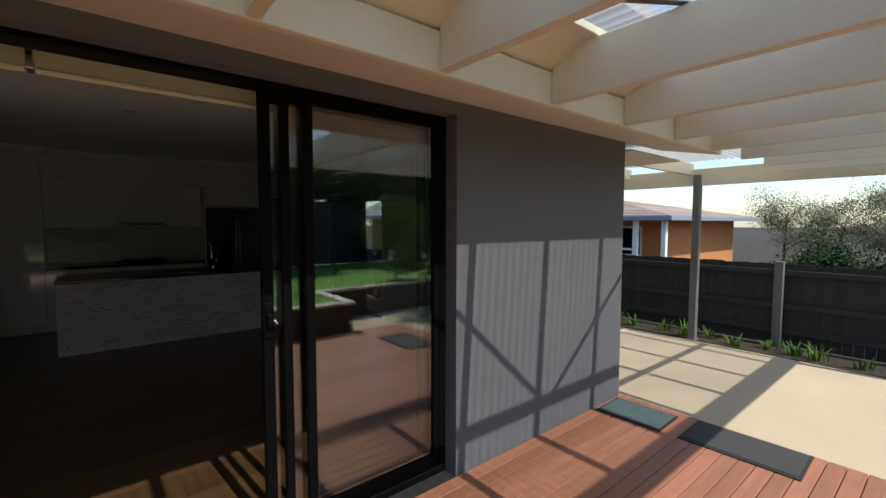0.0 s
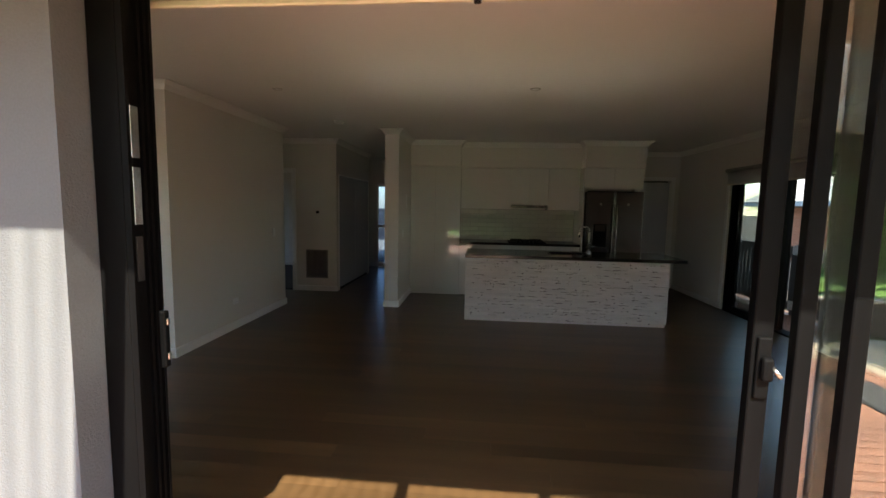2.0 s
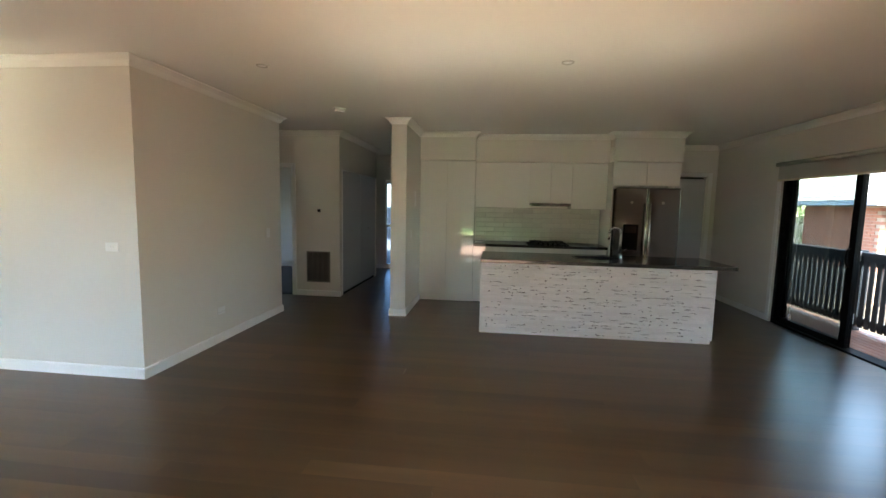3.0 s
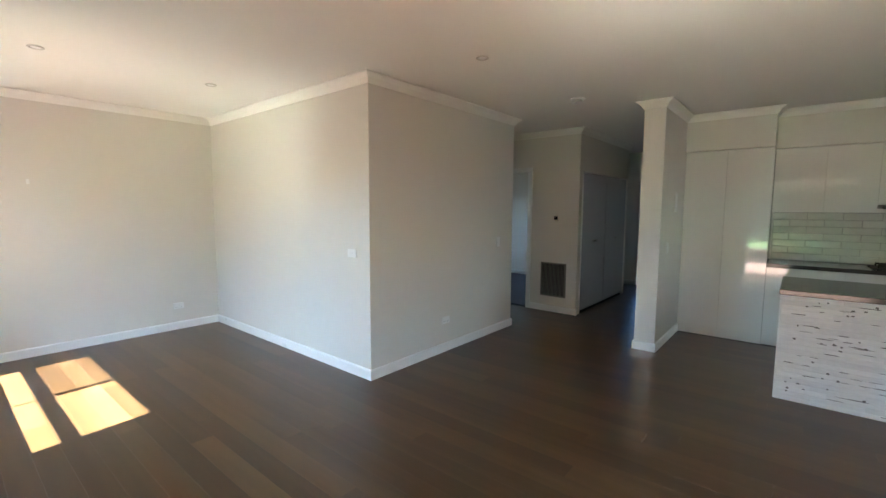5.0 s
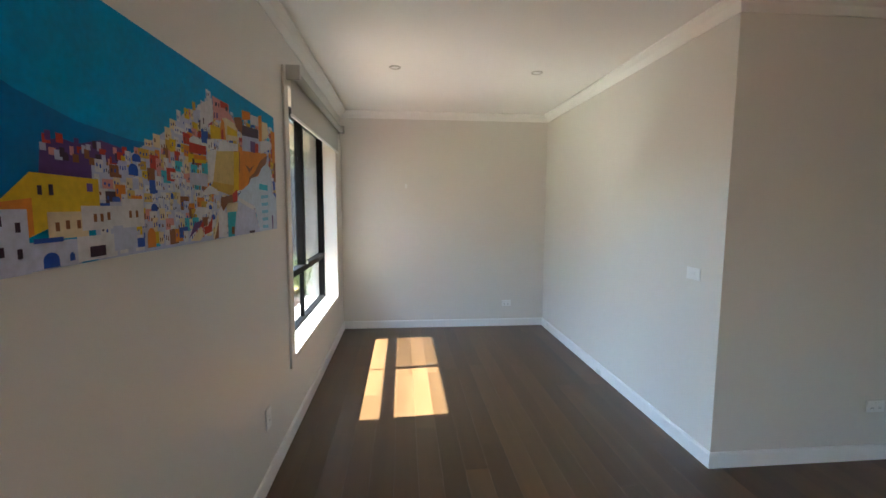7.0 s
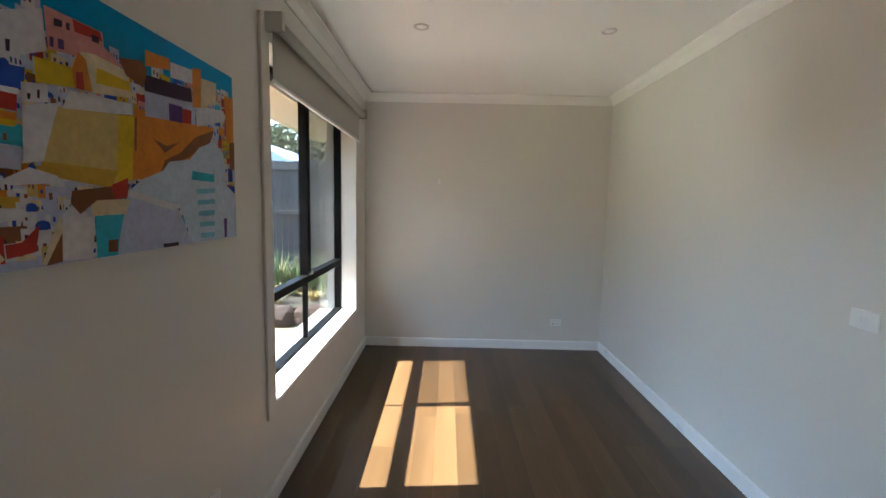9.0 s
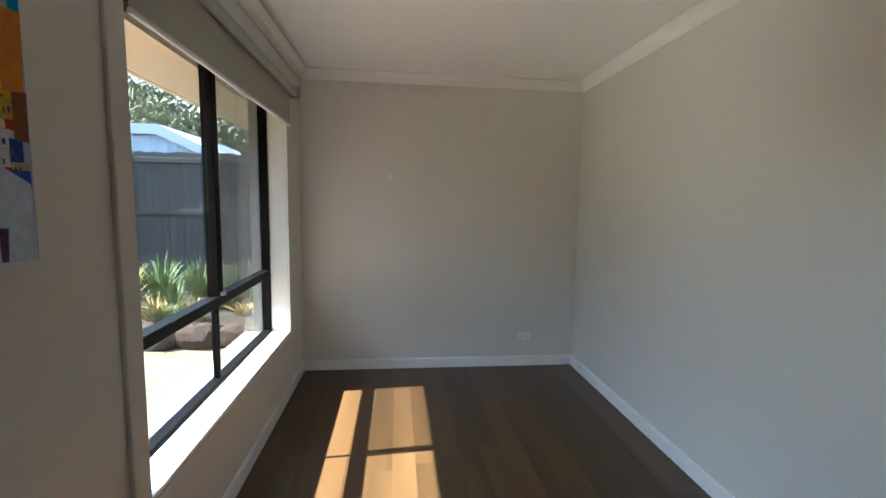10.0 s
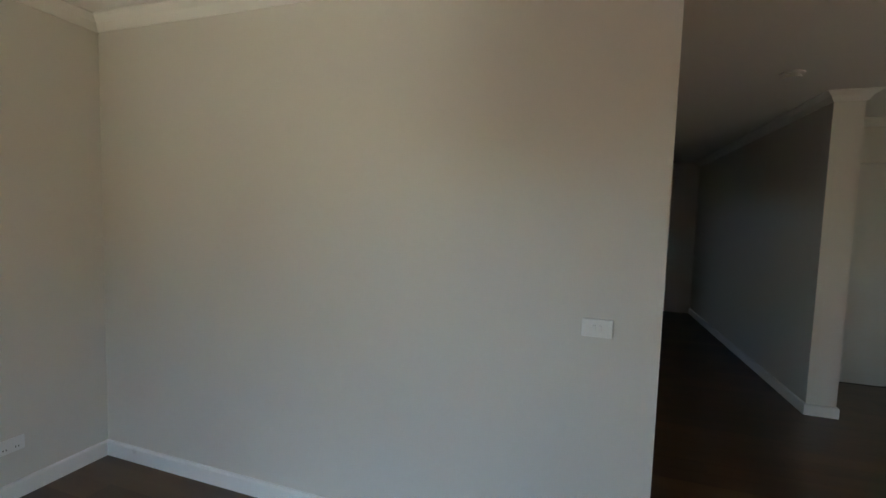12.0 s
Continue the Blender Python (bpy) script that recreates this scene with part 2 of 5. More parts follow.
def sweep(name, points, profile, material, side=1, parent=None):
    """A moulding: a profile of (out, up) carried along a level polyline, mitred at its corners."""
    bm = bmesh.new()
    pts = [Vector(p) for p in points]
    rings = []
    for i, p in enumerate(pts):
        d0 = (p - pts[i - 1]).normalized() if i else None
        d1 = (pts[i + 1] - p).normalized() if i < len(pts) - 1 else None
        if d0 is None or d1 is None:
            d = d1 if d0 is None else d0
            nrm = Vector((-d.y, d.x, 0)) * side
        else:
            n0, n1 = Vector((-d0.y, d0.x, 0)) * side, Vector((-d1.y, d1.x, 0)) * side
            nrm = (n0 + n1) / (1 + n0.dot(n1))
        rings.append([bm.verts.new(p + nrm * o + Vector((0, 0, u))) for o, u in profile])
    k = len(profile)
    for r0, r1 in zip(rings, rings[1:]):
        for i in range(k):
            bm.faces.new((r0[i], r0[(i + 1) % k], r1[(i + 1) % k], r1[i]))
    bm.faces.new(rings[0])
    bm.faces.new(rings[-1][::-1])
    bmesh.ops.recalc_face_normals(bm, faces=bm.faces)
    return part(name, bm, material, parent)

# ---- structure ----
H = 2.55
slab = structure(box("floor", -5.6, 4.1, -0.12, 10.75, -0.14, -0.018, SUBFLOOR), "dark-stained timber floorboards with a satin finish", "floor")
structure(box("ceiling", -5.72, 4.15, -0.24, 10.8, H, H + 0.1, CEIL), "white painted plasterboard ceiling", "ceiling")
DOOR_L, DOOR_R, DOOR_T = -0.755, 2.13, 2.165
WIN_L, WIN_R, WIN_B, WIN_T = -5.02, -3.155, 0.50, 2.20
wall("wall_south_inner", "x", -5.5, 4.0, -0.12, 0, -0.02, H, WALL, [(WIN_L, WIN_R, WIN_B, WIN_T), (DOOR_L, DOOR_R, -0.02, DOOR_T)])
wall("wall_south_outer", "x", -5.72, 4.10, -0.25, -0.122, -0.3, H, RENDER, [(WIN_L, WIN_R, WIN_B - 0.02, WIN_T), (DOOR_L, DOOR_R, -0.3, DOOR_T)], "grey textured render wall")
wall("wall_west", "y", -0.12, 2.445, -5.6, -5.5, -0.02, H, WALL)
wall("wall_west_outer", "y", -0.12, 10.75, -5.72, -5.602, -0.3, H, RENDER, [(6.9, 7.7, 0.9, 1.9)], "grey textured render wall")
wall("wall_nook_north", "x", -5.6, -2.53, 2.445, 2.545, -0.02, H, WALL)
wall("wall_hall_side", "y", 2.545, 4.75, -2.63, -2.53, -0.02, H, WALL)
wall("wall_passage_south", "x", -5.6, -2.63, 4.65, 4.75, -0.02, H, WALL)
wall("wall_vent", "x", -5.6, -2.1, 5.77, 5.87, -0.02, H, WALL, [(-3.65, -2.86, -0.02, 2.0)])
wall("wall_bedroom_north", "x", -5.6, -2.72, 8.65, 8.75, -0.02, H, WALL)
wall("wall_bedroom_west", "y", 5.87, 8.65, -5.6, -5.5, -0.02, H, WALL, [(6.9, 7.7, 0.9, 1.9)])
wall("wall_closet_back", "y", 5.87, 8.9, -2.82, -2.72, -0.02, H, WALL)
wall("wall_closet_header", "y", 5.87, 7.78, -2.2, -2.1, 1.99, H, WALL)
wall("wall_closet_end", "x", -2.72, -2.1, 7.78, 7.88, -0.02, H, WALL)
wall("wall_hall_end", "x", -2.82, -1.06, 8.9, 9.0, -0.02, H, WALL, [(-2.18, -1.96, -0.02, 2.0)])
wall("wall_house_north", "x", -0.86, 4.1, 10.6, 10.7, -0.02, H, WALL)
wall("wall_wing", "y", 4.82, 10.6, -1.06, -0.86, -0.02, H, WALL)
wall("wall_kitchen_north", "x", -0.86, 2.9, 6.45, 6.55, -0.02, H, WALL)
wall("wall_kitchen_return", "y", 6.35, 7.2, 2.9, 3.0, -0.02, H, WALL)
wall("wall_kitchen_recess", "x", 2.9, 4.0, 7.2, 7.3, -0.02, H, WALL, [(3.2, 3.85, -0.02, 2.03)])
E_Y0, E_Y1, E_T = 3.62, 5.52, 2.05
wall("wall_east", "y", 0, 7.3, 4.0, 4.1, -0.02, H, WALL, [(E_Y0, E_Y1, -0.02, E_T)])
wall("wall_east_outer", "y", -0.122, 10.75, 4.102, 4.2, -0.6, H, RENDER, [(E_Y0, E_Y1, -0.6, E_T)], "grey textured render wall")
wall("wall_bulkhead_pantry", "x", -0.86, -0.03, 5.85, 6.45, 2.14, H, WALL)
wall("wall_bulkhead_kitchen", "x", -0.03, 1.96, 6.10, 6.45, 2.14, H, WALL)
wall("wall_bulkhead_fridge", "x", 1.96, 2.9, 5.85, 6.45, 2.14, H, WALL)

SKIRT = [(0, 0), (0.016, 0), (0.016, 0.078), (0.010, 0.088), (0, 0.09)]
COVE = [(0, 0), (0, -0.075), (0.008, -0.075), (0.016, -0.062), (0.032, -0.036), (0.058, -0.017), (0.072, -0.010), (0.072, 0)]
RUNS = {
    "nook": [(DOOR_L, 0), (-5.5, 0), (-5.5, 2.445), (-2.53, 2.445), (-2.53, 4.75), (-5.4, 4.75)],
    "vent_wall": [(-2.80, 5.77), (-2.1, 5.77), (-2.1, 5.79)],
    "wing_wall": [(-1.06, 8.9), (-1.06, 4.82), (-0.86, 4.82), (-0.86, 5.88)],
    "east_wall": [(4.0, 7.2), (4.0, E_Y1 + 0.07)],
    "east_wall_south": [(4.0, E_Y0 - 0.07), (4.0, 0), (2.13, 0)],
    "hall_end": [(-2.72, 7.88), (-2.72, 8.9), (-2.19, 8.9)],
}
for key, pts in RUNS.items():
    structure(sweep("baseboard_" + key, [(x, y, 0.0) for x, y in pts], SKIRT, TRIM, -1), "white painted skirting board", "skirting")
CORN = {
    "main": [(4.0, 7.2), (4.0, 0), (-5.5, 0), (-5.5, 2.445), (-2.53, 2.445), (-2.53, 4.75), (-5.4, 4.75)],
    "vent_wall": [(-5.4, 5.77), (-2.1, 5.77), (-2.1, 7.88)],
    "wing_wall": [(-1.06, 8.9), (-1.06, 4.82), (-0.86, 4.82), (-0.86, 5.85), (-0.03, 5.85), (-0.03, 6.10), (1.96, 6.10), (1.96, 5.85), (2.9, 5.85), (2.9, 7.2), (4.0, 7.2)],
}
for key, pts in CORN.items():
    structure(sweep("trim_cornice_" + key, [(x, y, H - 0.001) for x, y in pts], COVE, CEIL, -1), "white cove cornice", "cornice")

# ---- rear sliding door ----
door = structure(thing("door_1", 0.66, -0.14, 0, "black aluminium stacking sliding door, slid open", "sliding door"), category="sliding door")
box("frame_head", DOOR_L, DOOR_R, -0.155, -0.03, 2.14, DOOR_T - 0.003, BLACK, door, 0.004)
box("frame_sill", DOOR_L, DOOR_R, -0.155, -0.03, -0.045, 0.012, BLACK, door, 0.003)
for k, (a, b) in enumerate(((DOOR_L + 0.003, DOOR_L + 0.09), (DOOR_R - 0.05, DOOR_R - 0.003))):
    box("frame_jamb", a, b, -0.155, -0.03, 0.012, 2.14, BLACK, door, 0.003)
for y in (-0.149, -0.086, -0.064, -0.042):
    box("jamb_fin", DOOR_L + 0.09, DOOR_L + (0.108 if y < -0.1 else 0.10), y - 0.005, y + 0.005, 0.012, 2.14, BLACK, door)
for y in (-0.135, -0.10, -0.065):
    box("sill_rail", DOOR_L + 0.05, DOOR_R - 0.05, y - 0.003, y + 0.003, 0.012, 0.024, BLACK, door)
for z0, z1 in ((1.60, 1.745), (1.41, 1.575)):
    box("strike_plate", DOOR_L + 0.09, DOOR_L + 0.097, -0.128, -0.099, z0, z1, CHROME, door, 0.001, "pale metal strike slot")
box("latch_slot", DOOR_L + 0.09, DOOR_L + 0.096, -0.126, -0.101, 1.245, 1.375, DARKRUBBER, door, 0.001, "dull black latch slot")
box("lock_keeper", DOOR_L + 0.09, DOOR_L + 0.116, -0.058, -0.034, 0.96, 1.14, BLACK, door, 0.004)
for z in (0.985, 1.095):
    box("keeper_bolt", DOOR_L + 0.116, DOOR_L + 0.122, -0.053, -0.039, z, z + 0.022, CHROME, door, 0.002, "small chrome keeper bolt")


def sash(name, x0, x1, y, z0, z1, parent, stile=0.052, pane=PANE, axis="x", deep=0.032):
    """A glazed sliding panel: four members and its pane."""
    def b(n, a0, a1, lo, hi, m, d, bev=0.003):
        xs = (a0, a1, y - d, y + d) if axis == "x" else (y - d, y + d, a0, a1)
        return box(n, *xs, lo, hi, m, s, bev)
    c = ((x0 + x1) / 2, y, z0) if axis == "x" else (y, (x0 + x1) / 2, z0)
    s = new(name)
    s.location = Vector(c) - origin(parent)
    s.parent = parent
    b("stile", x0, x0 + stile, z0, z1, BLACK, deep / 2)
    b("stile", x1 - stile, x1, z0, z1, BLACK, deep / 2)
    b("rail", x0 + stile, x1 - stile, z1 - 0.05, z1, BLACK, deep / 2 - 0.001)
    b("rail", x0 + stile, x1 - stile, z0, z0 + 0.07, BLACK, deep / 2 - 0.001)
    g = b("pane", x0 + stile, x1 - stile, z0 + 0.07, z1 - 0.05, pane, 0.0015, 0)
    g.visible_shadow = False
    return s


slid = sash("sliding_panel", 1.062, 2.03, -0.065, 0.026, 2.14, door)
sash("sliding_panel", 1.148, 2.07, -0.10, 0.026, 2.14, door, 0.042)
sash("fixed_panel", 1.247, 2.08, -0.135, 0.026, 2.14, door, 0.045)


def lever_lock(parent, x, y, z):
    """Chrome sliding-door lock with a pull on its face."""
    bm = cube(bmesh.new(), x - 0.018, x + 0.018, y - 0.012, y, z - 0.085, z + 0.085, 0.005, 2)
    part("lock_plate", bm, BLACK, parent)
    bm = cube(bmesh.new(), x - 0.014, x + 0.014, y - 0.034, y - 0.012, z - 0.03, z + 0.035, 0.008, 2)
    part("lock_body", bm, BLACK, parent, "black lock body")
    bm = rod(bmesh.new(), (x + 0.01, y - 0.03, z + 0.01), (x + 0.026, y - 0.042, z - 0.014), 0.007, 14)
    part("thumb_turn", bm, CHROME, parent, "chrome thumb turn", True)


lever_lock(slid, 1.089, -0.081, 1.065)

for a, b in ((-0.72, 0.285), (0.312, 2.06)):
    bl = thing("roller_blind", (a + b) / 2, 0.045, 2.076, "cream fabric roller blind rolled up above the sliding door", "blind", "blinds over the sliding door")
    box("fabric", a, b, 0.043, 0.046, 2.095, 2.30, FABRIC, bl)
    box("bottom_rail", a, b, 0.036, 0.053, 2.076, 2.097, CREAM, bl, 0.004)
    part("roller", rod(bmesh.new(), (a, 0.055, 2.31), (b, 0.055, 2.31), 0.03, 20), FABRICGREY, bl, smooth=True)
box("blind_bracket", 0.287, 0.310, 0.005, 0.085, 2.085, 2.36, CHROME, None, 0.003)
tagged(bpy.data.objects["blind_bracket"], "grey metal blind bracket above the sliding door", "bracket")

# ---- nook window ----
win = structure(thing("window_1", -4.06, -0.14, WIN_B, "black aluminium window with sliding upper sash over fixed lower panes", "window"), category="window")
yo0, yo1 = -0.185, -0.125
MUL, TRN = -4.11, 0.94
for n, a in (("frame_jamb", (WIN_L + 0.002, WIN_L + 0.018, yo0, yo1, WIN_B, WIN_T - 0.002)), ("frame_jamb", (WIN_R - 0.035, WIN_R - 0.002, yo0, yo1, WIN_B, WIN_T - 0.002)),
             ("frame_sill", (WIN_L + 0.018, WIN_R - 0.035, yo0, yo1, WIN_B + 0.002, WIN_B + 0.018)), ("frame_head", (WIN_L + 0.018, WIN_R - 0.035, yo0, yo1, WIN_T - 0.04, WIN_T - 0.002)),
             ("transom", (WIN_L + 0.018, WIN_R - 0.035, yo0, yo1 + 0.004, TRN - 0.022, TRN + 0.03)), ("mullion", (MUL - 0.034, MUL + 0.024, yo0 + 0.004, yo1 + 0.004, TRN + 0.03, WIN_T - 0.04)),
             ("lower_mullion", (MUL - 0.009, MUL + 0.009, yo0 + 0.012, yo1 - 0.012, WIN_B + 0.018, TRN - 0.03))):
    box(n, *a, BLACK, win, 0.003)
for n, a in (("pane", (MUL + 0.034, WIN_R - 0.035, TRN + 0.03, WIN_T - 0.04)), ("pane", (WIN_L + 0.018, MUL - 0.034, TRN + 0.03, WIN_T - 0.04)),
             ("pane", (MUL + 0.009, WIN_R - 0.035, WIN_B + 0.018, TRN - 0.03)), ("pane", (WIN_L + 0.018, MUL - 0.009, WIN_B + 0.018, TRN - 0.03))):
    g = box(n, a[0], a[1], -0.157, -0.154, a[2], a[3], PANEWIN, win)
    g.visible_shadow = False
box("fly_screen", WIN_L + 0.018, MUL - 0.034, -0.175, -0.1745, TRN + 0.03, WIN_T - 0.04, SCREEN, win, 0, "grey mesh fly screen")
box("sash_latch", MUL - 0.016, MUL + 0.016, -0.125, -0.10, TRN + 0.032, TRN + 0.06, CHROME, win, 0.004, "small metal sash latch")
box("window_sill", WIN_L + 0.002, WIN_R - 0.002, -0.122, 0.012, WIN_B - 0.02, WIN_B + 0.002, TRIM, win, 0.003, "white painted sill")
for a, b in ((WIN_L - 0.055, WIN_L), (WIN_R, WIN_R + 0.085)):
    box("casing", a, b, 0.0005, 0.016, WIN_B - 0.06, WIN_T + 0.10, WALL, win, 0.003)
box("casing", WIN_L, WIN_R, 0.0005, 0.014, WIN_B - 0.06, WIN_B - 0.021, WALL, win, 0.003)
box("casing", WIN_L, WIN_R, 0.0005, 0.014, WIN_T, WIN_T + 0.10, WALL, win, 0.003)

nb = thing("roller_blind", -4.08, 0.06, 2.05, "light grey roller blind half lowered over the nook window", "blind")
part("roller", rod(bmesh.new(), (-3.13, 0.062, 2.264), (-5.07, 0.062, 2.264), 0.027, 20), FABRICGREY, nb, smooth=True)
box("fabric", -5.03, -3.14, 0.036, 0.0375, 2.03, 2.264, FABRICGREY, nb)
box("bottom_rail", -5.03, -3.14, 0.029, 0.045, 2.012, 2.032, PLASTIC, nb, 0.004)
for x in (-3.115, -5.085):
    box("bracket", x - 0.012, x + 0.012, 0.017, 0.10, 2.225, 2.31, CHROME, nb, 0.003, "grey metal bracket")

# ---- canvas picture ----
PX0, PX1, PZ0, PZ1 = -2.765, -1.0, 1.346, 1.934
pic = thing("canvas_picture", (PX0 + PX1) / 2, 0.02, PZ0, "wide canvas print of a bright seaside hill town under blue sky", "picture")
box("canvas", PX0, PX1, 0.003, 0.034, PZ0, PZ1, PLASTIC, pic, 0.004)

# ---- kitchen island ----
isl = thing("kitchen_island", 1.42, 4.65, 0, "kitchen island clad in chipped whitewashed brick", "island")
IX0, IX1, IY0, IY1 = 0.15, 2.69, 4.27, 5.0
box("body", IX0 + 0.014, IX1 - 0.014, IY0 + 0.014, IY1, 0.0, 0.825, WHITEBRICK, isl, 0.0)
tagged(box("island_benchtop", IX0 - 0.02, IX1 + 0.20, IY0 - 0.02, 5.10, 0.826, 0.866, STONE, None, 0.004), "dark polished stone benchtop on the kitchen island", "benchtop")

# ---- kitchen back run ----
def cupboard(name, x0, x1, y0, y1, z0, z1, doors, label, kick=0.0, handle=None, group=""):
    """A gloss cabinet with its doors on the front at y0."""
    c = thing(name, (x0 + x1) / 2, (y0 + y1) / 2, z0, label, "cabinet", group)
    box("body", x0, x1, y0 + 0.021, y1, z0 + kick, z1, GLOSSWHITE, c)
    if kick:
        box("kickboard", x0, x1, y0 + 0.022, y1, z0, z0 + kick - 0.002, GLOSSWHITE, c)
    w = (x1 - x0) / doors
    for i in range(doors):
        box("door", x0 + i * w + 0.002, x0 + (i + 1) * w - 0.002, y0, y0 + 0.019, z0 + kick + 0.003, z1 - 0.003, GLOSSWHITE, c, 0.0015)
    return c


cupboard("pantry_cabinet", -0.855, -0.03, 5.85, 6.44, 0.0, 2.135, 2, "tall gloss white pantry cabinet with two flush doors", 0.1)
for a, b, n in ((-0.029, 0.40, 1), (0.40, 0.80, 1), (1.43, 1.955, 1)):
    cupboard("wall_cabinet", a, b, 6.10, 6.44, 1.45, 2.135, n, "gloss white overhead kitchen cabinet", group="overhead cabinets")
cupboard("wall_cabinet", 0.80, 1.43, 6.10, 6.44, 1.53, 2.135, 2, "short gloss white overhead cabinet above the rangehood", group="overhead cabinets")
cupboard("fridge_cabinet", 1.965, 2.87, 5.85, 6.44, 1.80, 2.135, 2, "gloss white cabinet above the fridge")
for a, b in ((-0.029, 0.6), (0.6, 1.3), (1.3, 1.93)):
    cupboard("base_cabinet", a, b, 5.87, 6.44, 0.0, 0.86, 1, "gloss white base cabinet under the dark benchtop", 0.12, group="base cabinets")
box("fridge_side_panel", 1.938, 1.958, 5.80, 6.44, 0, 2.135, GLOSSWHITE)
tagged(bpy.data.objects["fridge_side_panel"], "gloss white tall panel beside the fridge", "panel")
tagged(box("rear_benchtop", -0.029, 1.935, 5.84, 6.44, 0.861, 0.90, STONE, None, 0.003), "dark polished stone benchtop along the wall", "benchtop")

# ---- outside ----
GZ = -0.12
structure(box("ground", -300, 300, -300, 300, -1.3, -0.9, SOIL), "dry earth and grass ground reaching far off", "ground")
structure(box("pavement", 4.12, 6.95, -4.8, 3.4, -0.9, GZ, CONCRETE, None), "sunlit beige concrete paving", "pavement")
structure(box("pavement_rear", -3.0, 4.12, -4.8, -3.66, -0.9, GZ - 0.003, CONCRETE, None), "sunlit beige concrete paving", "pavement")
structure(box("garden_strip", 6.95, 8.4, -4.8, 3.4, -0.9, GZ + 0.01, SOIL, None), "dark soil garden strip along the fence", "garden bed")
structure(box("lawn", -4.0, 7.5, -9.2, -5.02, -0.9, 0.36, LAWN, None), "raised green lawn behind timber retaining walls", "lawn")
structure(box("lawn_near", -4.0, 3.33, -5.02, -3.82, -0.9, 0.358, LAWN, None), "raised green lawn behind timber retaining walls", "lawn")
structure(box("path_side", -6.6, -4.0, -2.4, -0.25, -0.9, GZ, GRAVEL, None), "pale straw mulch path beside the house", "path")
structure(box("path_side_west", -6.6, -5.72, -0.25, 11.0, -0.9, GZ - 0.003, GRAVEL, None), "pale straw mulch path beside the house", "path")
structure(box("garden_bed", -8.3, -6.6, -9.2, 6.0, -0.9, 0.10, SOIL, None), "raised dry soil garden bed along the fence", "garden bed")
structure(box("garden_bed_south", -6.6, -4.0, -9.2, -2.4, -0.9, 0.05, SOIL, None), "raised dry soil garden bed", "garden bed")
eaves = structure(box("eaves", -2.4, 4.75, -0.75, -0.25, 2.136, 2.151, SOFFIT), "cream painted eaves soffit sloping down to the fascia", "eaves")
for v in eaves.data.vertices:
    v.co.z += 0.20 * (v.co.y + 0.75)
structure(box("eaves_west", -6.3, -2.4, -0.65, -0.25, 2.175, 2.19, SOFFIT), "cream painted eaves soffit", "eaves")
structure(box("trim_fascia_west", -6.3, -2.4, -0.688, -0.652, 2.17, 2.50, CREAM, None, 0.003), "cream painted fascia board", "fascia")
# Outer part is added unseen, to shade the side deck and dim the room
structure(box("eaves_east", 4.2, 5.25, -0.25, 10.9, 2.175, 2.19, SOFFIT), "cream painted eaves soffit", "eaves")
structure(box("roof", -6.3, 5.3, -0.98, 11.3, 2.68, 2.76, ROOFTILE), "low tiled roof over the house", "roof")
structure(box("trim_fascia", -2.4, 4.75, -0.79, -0.752, 2.132, 2.30, CREAM, None, 0.003), "cream painted fascia board", "fascia")
flashing = structure(box("trim_roof_flashing", -2.4, 4.75, -0.99, -0.752, 2.302, 2.312, CREAM, None), "cream roof flashing rising from the fascia", "flashing")
for v in flashing.data.vertices:
    v.co.z -= 0.43 * (v.co.y + 0.752)

PG0, PG1 = -2.3, 7.1
perg = thing("pergola", 2.5, -1.8, -0.02, "cream painted timber pergola with clear corrugated roofing", "pergola")
k = -7
while 3.06 + 0.74 * k < PG1:
    x = 3.06 + 0.74 * k
    box("rafter", x - 0.024, x + 0.024, -2.75, -0.792, 2.14, 2.40, CREAM, perg, 0.004)
    k += 1
box("edge_beam", PG0, PG1, -2.81, -2.752, 2.15, 2.40, CREAM, perg, 0.004)
for a, b in (((1.68, -1.0), (3.14, -1.985)), ((3.20, -1.985), (4.62, -1.0))):
    d = (Vector((*b, 0)) - Vector((*a, 0))).normalized()
    o = Vector((-d.y, d.x, 0)) * 0.018
    bm = bmesh.new()
    vs = [bm.verts.new(Vector((*p, z)) + q) for z in (2.402, 2.405) for p, q in ((a, o), (a, -o), (b, -o), (b, o))]
    for q in ((3, 2, 1, 0), (4, 5, 6, 7), (0, 1, 5, 4), (1, 2, 6, 5), (2, 3, 7, 6), (3, 0, 4, 7)):
        bm.faces.new([vs[i] for i in q])
    part("brace_strap", bm, POSTGREY, perg, "thin grey metal brace strap")
box("batten", PG0, 4.75, -1.045, -0.992, 2.402, 2.44, CREAM, perg, 0.003)
box("batten", PG0, PG1, -2.03, -1.97, 2.402, 2.44, POSTGREY, perg, 0, "dark weathered batten")


def corrugated(x0, x1, y0, y1, z, pitch, amp, axis="x", per=8):
    """A wavy sheet whose waves follow axis."""
    bm = bmesh.new()
    a0, a1 = (x0, x1) if axis == "x" else (y0, y1)
    n = int((a1 - a0) / pitch * per)
    last = None
    for i in range(n + 1):
        a = a0 + (a1 - a0) * i / n
        h = z + amp * math.sin(2 * math.pi * a / pitch)
        cur = [bm.verts.new((a, y, h)) for y in (y0, y1)] if axis == "x" else [bm.verts.new((x, a, h)) for x in (x1, x0)]
        if last:
            bm.faces.new((last[0], cur[0], cur[1], last[1]))
        last = cur
    return bm


